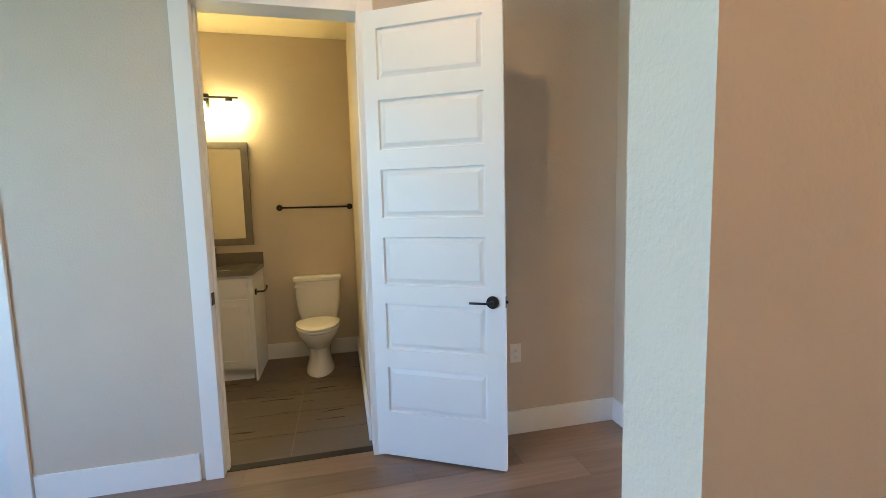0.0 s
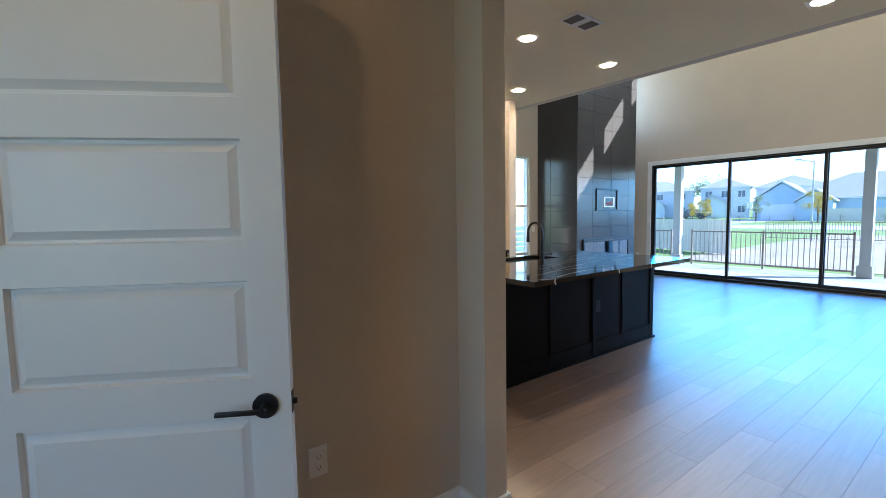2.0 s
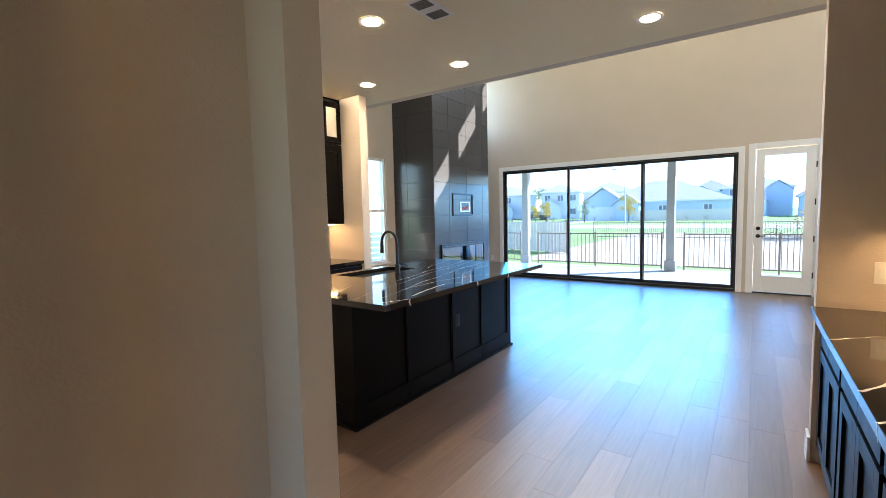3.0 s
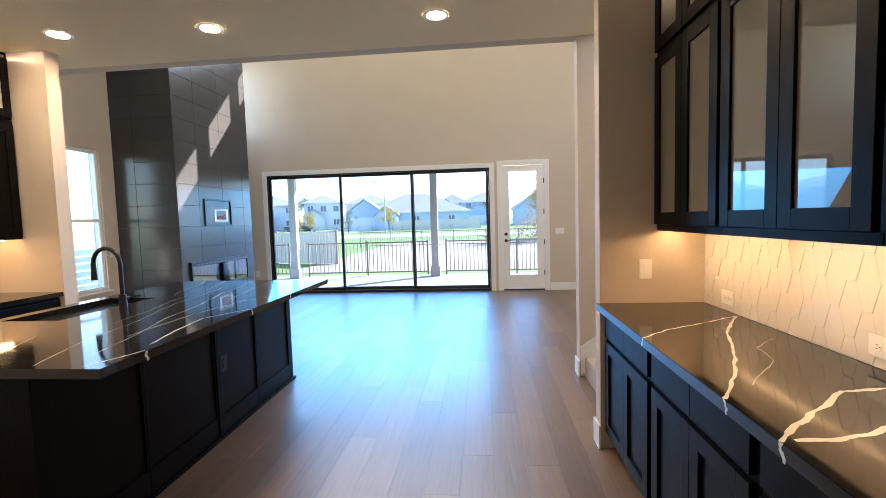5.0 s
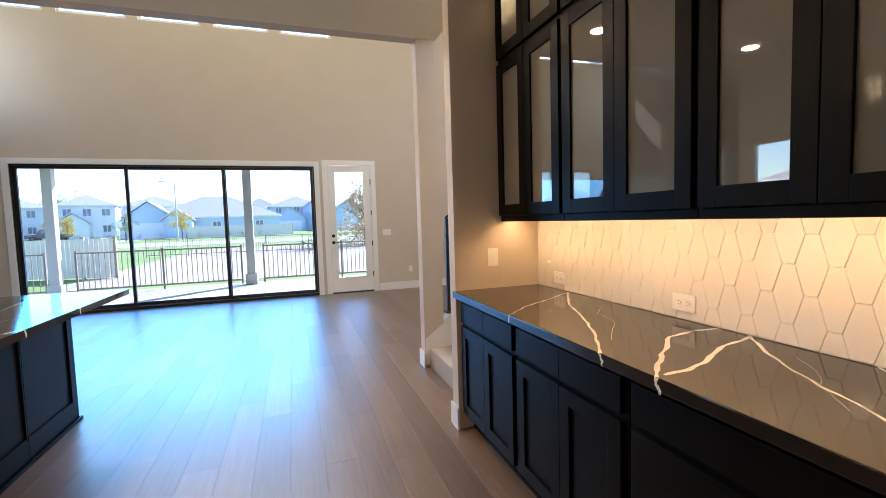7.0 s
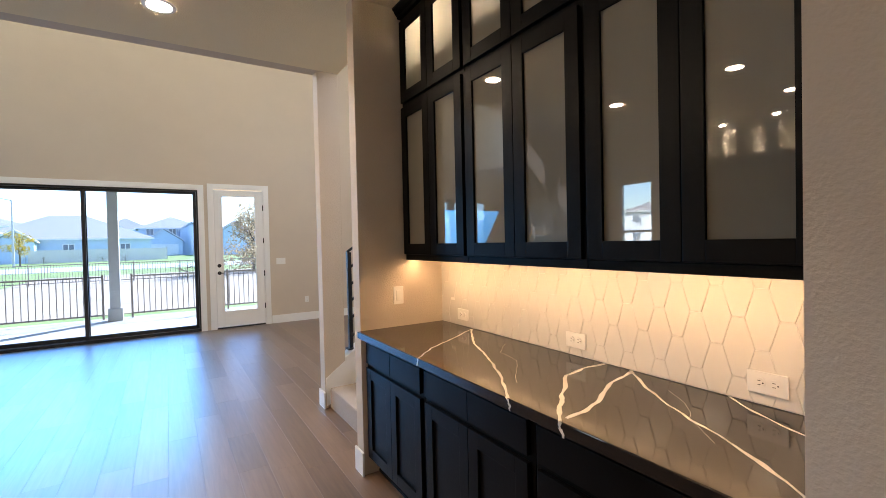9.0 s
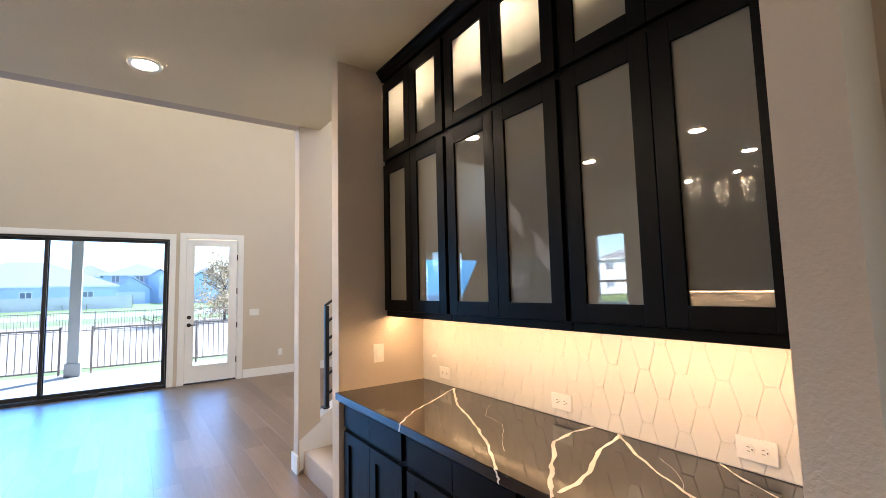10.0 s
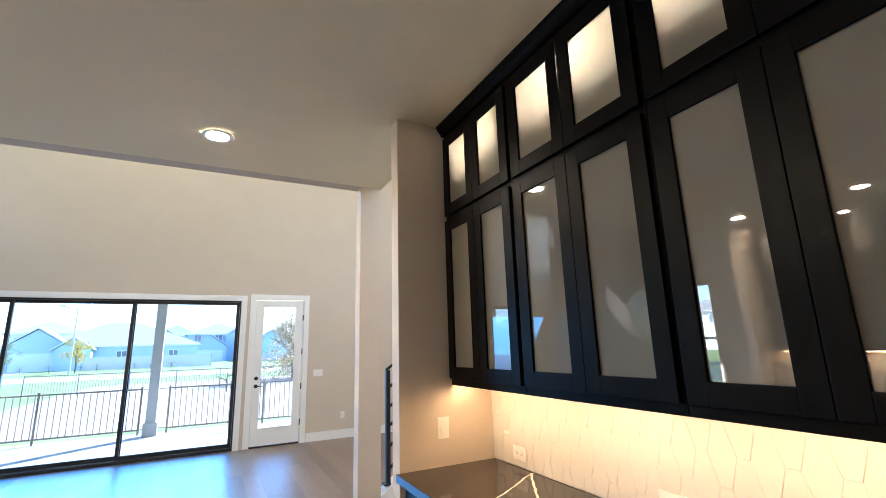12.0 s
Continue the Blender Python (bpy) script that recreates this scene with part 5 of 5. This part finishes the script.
def tree(label, x, y, high, spread, leafmat, count, seed, low=0.35):
    """A trunk with limbs and a ragged crown of small leaf clumps."""
    r = random.Random(seed)
    t = thing("tree", label, "tree", (x, y, GZ))
    bm = bmesh.new()
    sweep(bm, [(0, 0, 0), (0.03 * high, 0, high * 0.25), (0.0, 0.02 * high, high * 0.5), (0.02 * high, 0, high * 0.8)], high * 0.022, 8)
    for k in range(7):
        a, z = r.uniform(0, 6.28), high * r.uniform(0.3, 0.65)
        tube(bm, (0, 0, z), (math.cos(a) * spread * 0.35, math.sin(a) * spread * 0.35, z + high * 0.2), high * 0.010, 6, high * 0.004)
    part("trunk", bm, BARK, t)
    cl = [(r.gauss(0, 0.25) * spread, r.gauss(0, 0.25) * spread, high * r.uniform(low, 0.95), r.uniform(0.16, 0.28) * spread) for _ in range(16)]
    vs, fs = [], []
    for k in range(count):
        cx, cy, cz, cr = cl[k % len(cl)]
        v = Vector((r.gauss(0, 1), r.gauss(0, 1), r.gauss(0, 0.8))).normalized() * cr * r.uniform(0.55, 1.05)
        p = Vector((cx, cy, cz)) + v
        u = Vector((r.uniform(-1, 1), r.uniform(-1, 1), r.uniform(-1, 1))).normalized()
        w = u.cross(Vector((r.uniform(-1, 1), r.uniform(-1, 1), r.uniform(-1, 1)))).normalized()
        s = high * r.uniform(0.012, 0.03)
        i = len(vs)
        vs += [p - u * s, p + w * s * 0.5, p + u * s, p - w * s * 0.5]
        fs.append((i, i + 1, i + 2, i + 3))
    me = bpy.data.meshes.new("crown")
    me.from_pydata([tuple(v) for v in vs], [], fs)
    me.materials.append(leafmat)
    o = new("crown", me)
    o.parent = t
    tagged(o, kind="stuff")
    return t


tree("broad tan autumn tree past the patio", 31.0, -2.6, 3.7, 4.2, PALEAUTUMN, 6500, 11, 0.12)
tree("tall airy tree behind the far houses", 122, 51, 9.6, 7, SAGE, 1800, 12, 0.62)
for k, (x, y, h) in enumerate(((66, 27.5, 3.2), (64, 21, 3.4), (62, 14.6, 3.4), (70, 31, 2.8))):
    tree("small yellow young street tree", x, y, h, 1.8, AUTUMN if k != 1 else SAGE, 1500, 20 + k)
for k, (x, y, h) in enumerate(((8, 42, 6), (13, 46, 7), (31, 66, 9), (-4, 44, 6), (36, 70, 10), (2, 50, 7))):
    tree("leafy green tree beyond the side yard", x, y, h, 5.5, LEAF, 1300, 40 + k, 0.2)
for k in range(14):
    r = random.Random(90 + k)
    tree("low green shrub by a far lawn", 63 + r.uniform(-2, 8), 6 + k * 1.9, 1.0, 1.3, LEAF, 260, 60 + k, 0.1)
for k, (x, y) in enumerate(((24, 1.2), (25, 0.4), (22, -2.2), (26, -3.6))):
    tree("low dark shrub at the yard edge", x, y, 1.0, 1.6, LEAF, 400, 80 + k, 0.1)
lamp = thing("street_lamp", "pale tall street lamp by the road", "street lamp", (58, 14.2, GZ))
part("pole", tube(bmesh.new(), (0, 0, 0), (0, 0, 6.4), 0.10, 10, 0.06), POSTPAINT, lamp)
part("arm", tube(bmesh.new(), (0, 0, 6.3), (-0.3, 1.2, 6.6), 0.045, 8), POSTPAINT, lamp)
part("head", one(-0.45, -0.15, 0.9, 1.5, 6.55, 6.68, 0.03), POSTPAINT, lamp)
sign = thing("street_sign", "small white street sign on a post", "sign", (60, 20.4, GZ))
part("post", tube(bmesh.new(), (0, 0, 0), (0, 0, 2.6), 0.035, 8), POSTPAINT, sign)
part("sign_board", one(-0.02, 0.02, -0.3, 0.3, 1.7, 2.4, 0.01), SIDING, sign)
CARPAINT = material("dark_blue_car_paint", (0.02, 0.035, 0.07), 0.25, coat=0.6)
car = thing("parked_truck", "dark blue pickup truck parked by a driveway", "car", (84, 37, GZ))
bm = bmesh.new()
prism(bm, [(-2.6, 0.45), (2.6, 0.45), (2.65, 0.95), (1.2, 1.05), (0.7, 1.75), (-0.7, 1.78), (-0.9, 1.08), (-2.65, 1.05)], "x", -0.9, 0.9)
part("body", bm, CARPAINT, car)
for x in (-0.86, 0.86):
    for y in (-1.65, 1.65):
        wh = part("tyre", tube(bmesh.new(), (x - 0.1, y, 0.38), (x + 0.1, y, 0.38), 0.38, 18), BLACKMETAL, car)
        part("rim", tube(bmesh.new(), (x - 0.11, y, 0.38), (x + 0.11, y, 0.38), 0.20, 12), GREYFRAME, wh)
part("window_band", one(-0.905, 0.905, -0.62, 0.62, 1.15, 1.6, 0.05), DARKPANE, car)


# ---- floor boards, tiles ----
def wood(name, per_island):
    m = bpy.data.materials.new(name)
    m.use_nodes = True
    nt = m.node_tree
    L = nt.links.new
    b = nt.nodes["Principled BSDF"]
    geo = nt.nodes.new("ShaderNodeNewGeometry")
    rnd_out = geo.outputs["Random Per Island"] if per_island else nt.nodes.new("ShaderNodeObjectInfo").outputs["Random"]
    off = nt.nodes.new("ShaderNodeCombineXYZ")
    mul = nt.nodes.new("ShaderNodeMath")
    mul.operation = "MULTIPLY"
    mul.inputs[1].default_value = 37.0
    L(rnd_out, mul.inputs[0])
    L(mul.outputs[0], off.inputs[0])
    L(mul.outputs[0], off.inputs[2])
    add = nt.nodes.new("ShaderNodeVectorMath")
    L(geo.outputs["Position"], add.inputs[0])
    L(off.outputs[0], add.inputs[1])
    mp = nt.nodes.new("ShaderNodeMapping")
    mp.inputs["Scale"].default_value = (1.3, 22.0, 1.0)
    L(add.outputs[0], mp.inputs[0])
    grain = nt.nodes.new("ShaderNodeTexNoise")
    grain.inputs["Scale"].default_value, grain.inputs["Detail"].default_value, grain.inputs["Distortion"].default_value = 2.2, 7.0, 0.6
    L(mp.outputs[0], grain.inputs["Vector"])
    mp2 = nt.nodes.new("ShaderNodeMapping")
    mp2.inputs["Scale"].default_value = (1.0, 3.0, 1.0)
    L(add.outputs[0], mp2.inputs[0])
    cloud = nt.nodes.new("ShaderNodeTexNoise")
    cloud.inputs["Scale"].default_value, cloud.inputs["Detail"].default_value = 1.8, 3.0
    L(mp2.outputs[0], cloud.inputs["Vector"])
    ramp = nt.nodes.new("ShaderNodeValToRGB")
    e = ramp.color_ramp.elements
    e[0].position, e[0].color = 0.25, (0.116, 0.068, 0.043, 1)
    e[1].position, e[1].color = 0.75, (0.270, 0.168, 0.109, 1)
    mid = ramp.color_ramp.elements.new(0.5)
    mid.color = (0.190, 0.115, 0.074, 1)
    s1 = nt.nodes.new("ShaderNodeMath")
    s1.operation = "MULTIPLY_ADD"
    s1.inputs[1].default_value = 0.42
    L(grain.outputs["Fac"], s1.inputs[0])
    s2 = nt.nodes.new("ShaderNodeMath")
    s2.operation = "MULTIPLY_ADD"
    s2.inputs[1].default_value = 0.22
    L(cloud.outputs["Fac"], s2.inputs[0])
    s3 = nt.nodes.new("ShaderNodeMath")
    s3.operation = "MULTIPLY"
    s3.inputs[1].default_value = 0.27
    L(rnd_out, s3.inputs[0])
    L(s3.outputs[0], s2.inputs[2])
    L(s2.outputs[0], s1.inputs[2])
    L(s1.outputs[0], ramp.inputs[0])
    L(ramp.outputs[0], b.inputs["Base Color"])
    mr = nt.nodes.new("ShaderNodeMapRange")
    mr.inputs["To Min"].default_value, mr.inputs["To Max"].default_value = 0.32, 0.46
    L(cloud.outputs["Fac"], mr.inputs["Value"])
    L(mr.outputs[0], b.inputs["Roughness"])
    b.inputs["Coat Weight"].default_value, b.inputs["Coat Roughness"].default_value = 0.6, 0.32
    bp = nt.nodes.new("ShaderNodeBump")
    bp.inputs["Strength"].default_value, bp.inputs["Distance"].default_value = 0.12, 0.002
    L(grain.outputs["Fac"], bp.inputs["Height"])
    L(bp.outputs[0], b.inputs["Normal"])
    return m


PLANK, PLANKREST = wood("oak_plank", False), wood("oak_plank_rest", True)


def slab_data(w, d, h, c=0.0006):
    """Vertices and faces of a thin piece with a chamfered top, from its lower corner."""
    vs = [(0, 0, 0), (w, 0, 0), (w, d, 0), (0, d, 0), (0, 0, h - c), (w, 0, h - c), (w, d, h - c), (0, d, h - c), (c, c, h), (w - c, c, h), (w - c, d - c, h), (c, d - c, h)]
    fs = [(8, 9, 10, 11)]
    for a in (0, 4):
        for k in range(4):
            fs.append((a + k, a + (k + 1) % 4, a + 4 + (k + 1) % 4, a + 4 + k))
    return vs, fs


def shared(name, cache, key, w, d, h, mat, c=0.0006):
    if key not in cache:
        me = bpy.data.meshes.new(name)
        v, f = slab_data(w, d, h, c)
        me.from_pydata(v, [], f)
        me.materials.append(mat)
        cache[key] = me
    return cache[key]


floor_ob = bpy.data.objects["floor"]
rp = random.Random(7)
cache, rest_v, rest_f = {}, [], []
W, GAP, Z0, TH = 0.19, 0.0005, -0.0119, 0.0119
rows_n = int((YL - YR) / W) + 1
placed = 0
for j in range(rows_n):
    y = YR + j * W
    x = -3.0 - rp.choice((0.0, 0.3, 0.7, 1.1, 1.5))
    while x < XW:
        L0 = rp.choice((0.6, 0.9, 1.2, 1.5, 1.8))
        a, b = max(x, -3.0), min(x + L0, XW)
        x += L0
        if b - a < 0.02:
            continue
        if y > 2.36 and b < 1.75:
            continue
        if 1.0 < a and 0.75 < y < 4.9 and placed < 300:
            me = shared("plank", cache, round(b - a, 3), b - a - GAP, W - GAP, TH, PLANK)
            o = new("plank", me)
            o.parent = floor_ob
            o.location = (a, y, Z0)
            placed += 1
        else:
            v, f = slab_data(b - a - GAP, W - GAP, TH)
            n = len(rest_v)
            rest_v += [(a + p[0], y + p[1], Z0 + p[2]) for p in v]
            rest_f += [tuple(i + n for i in q) for q in f]
me = bpy.data.meshes.new("planks_rest")
me.from_pydata(rest_v, [], rest_f)
me.materials.append(PLANKREST)
rest = new("planks_rest", me)
rest.parent = floor_ob
tagged(rest, "grey-brown oak floor boards", kind="stuff")

# bathroom floor tiles
bath_floor = structure("floor_bath", one(-1.62, 0.22, 2.53, BATHY, -0.011, -0.001), BATHGROUT, "bathroom floor of brown wood-look tiles", "floor")
cache = {}
for i, (x0, x1) in enumerate(((-1.60, -0.985), (-0.985, -0.37), (-0.37, 0.10))):
    for j in range(7):
        y0 = 2.535 + j * 0.305
        y1 = min(y0 + 0.305, BATHY)
        if y1 - y0 < 0.01:
            continue
        me = shared("floor_tile", cache, (i, round(y1 - y0, 3)), x1 - x0 - 0.004, y1 - y0 - 0.004, 0.010, BATHTILE)
        o = new("floor_tile", me)
        o.parent = bath_floor
        o.location = (x0 + 0.002, y0 + 0.002, -0.008)

# chimney tiles: each is a thin piece turned to face its side
chim = bpy.data.objects["chimney_core"]
cache = {}
cols = [7.24, 7.70, 8.31, 8.92, 9.18]
zs = [0.0] + [0.235 + 0.305 * k for k in range(19)] + [HIGH]
for k in range(len(zs) - 1):
    for a, b in zip(cols, cols[1:]):
        me = shared("wall_tile", cache, ("f", round(b - a, 3), round(zs[k + 1] - zs[k], 3)), b - a - 0.004, zs[k + 1] - zs[k] - 0.004, 0.018, SLATE, 0.001)
        o = new("wall_tile", me)
        o.parent = chim
        o.matrix_world = pose(a + 0.002, 5.869, zs[k] + 0.002, 90, 0, 0)
    for a, b in ((YL, 6.46), (6.46, 5.85)):
        me = shared("wall_tile", cache, ("s", round(a - b, 3), round(zs[k + 1] - zs[k], 3)), a - b - 0.004, zs[k + 1] - zs[k] - 0.004, 0.018, SLATE, 0.001)
        o = new("wall_tile", me)
        o.parent = chim
        o.matrix_world = pose(7.241, a - 0.002, zs[k] + 0.002, 90, 0, -90)

# bar backsplash: long hexagon tiles
splash = structure("backsplash", one(1.836, 4.108, 0.300, 0.3068, 0.9145, 1.386), GROUTWHITE, "white long-hexagon tile backsplash behind the bar", "backsplash")
HX, HW, HS, HH = 0.07, 0.10, 0.04, 0.203


def clip(poly, axis, limit, keep_low):
    out = []
    for i, p in enumerate(poly):
        q = poly[(i + 1) % len(poly)]
        ip = p[axis] <= limit if keep_low else p[axis] >= limit
        iq = q[axis] <= limit if keep_low else q[axis] >= limit
        if ip:
            out.append(p)
        if ip != iq:
            s = (limit - p[axis]) / (q[axis] - p[axis])
            out.append((p[0] + s * (q[0] - p[0]), p[1] + s * (q[1] - p[1])))
    return out


rt = random.Random(3)
for i in range(-1, 36):
    cx = 1.80 + HX * i
    odd = round((cx - 2.57) / HX) % 2
    cx = 2.57 + HX * round((cx - 2.57) / HX)
    for j in range(-2, 4):
        zb = 1.089 + HH * j + (HH / 2 if odd else 0)
        g = 0.0004
        hexa = [(cx - HS / 2 + g, zb + g), (cx + HS / 2 - g, zb + g), (cx + HW / 2 - g, zb + HH / 2), (cx + HS / 2 - g, zb + HH - g), (cx - HS / 2 + g, zb + HH - g), (cx - HW / 2 + g, zb + HH / 2)]
        for axis, lim, low in ((0, 1.838, False), (0, 4.106, True), (1, 0.917, False), (1, 1.384, True)):
            hexa = clip(hexa, axis, lim, low)
        if len(hexa) < 3 or max(p[1] for p in hexa) - min(p[1] for p in hexa) < 0.004 or max(p[0] for p in hexa) - min(p[0] for p in hexa) < 0.004:
            continue
        base, proud, tip = 0.3064, 0.3086 + rt.uniform(-0.0004, 0.0006), rt.uniform(0.0007, 0.0020)
        mx, mz = sum(p[0] for p in hexa) / len(hexa), sum(p[1] for p in hexa) / len(hexa)
        vs, fs, n = [], [], len(hexa)
        for p in hexa:
            vs.append((p[0], base, p[1]))
        lean = [proud + tip * (mz - p[1]) / (HH / 2) for p in hexa]
        for p, y in zip(hexa, lean):
            vs.append((p[0], y - 0.0012, p[1]))
        for p, y in zip(hexa, lean):
            vs.append((p[0] + (mx - p[0]) * 0.028, y, p[1] + (mz - p[1]) * 0.014))
        for r0 in (0, n):
            for k in range(n):
                fs.append((r0 + k, r0 + n + k, r0 + n + (k + 1) % n, r0 + (k + 1) % n))
        fs.append(tuple(2 * n + n - 1 - k for k in range(n)))
        me = bpy.data.meshes.new("tile")
        me.from_pydata(vs, [], fs)
        me.materials.append(TILEWHITE)
        o = new("tile", me)
        o.parent = splash
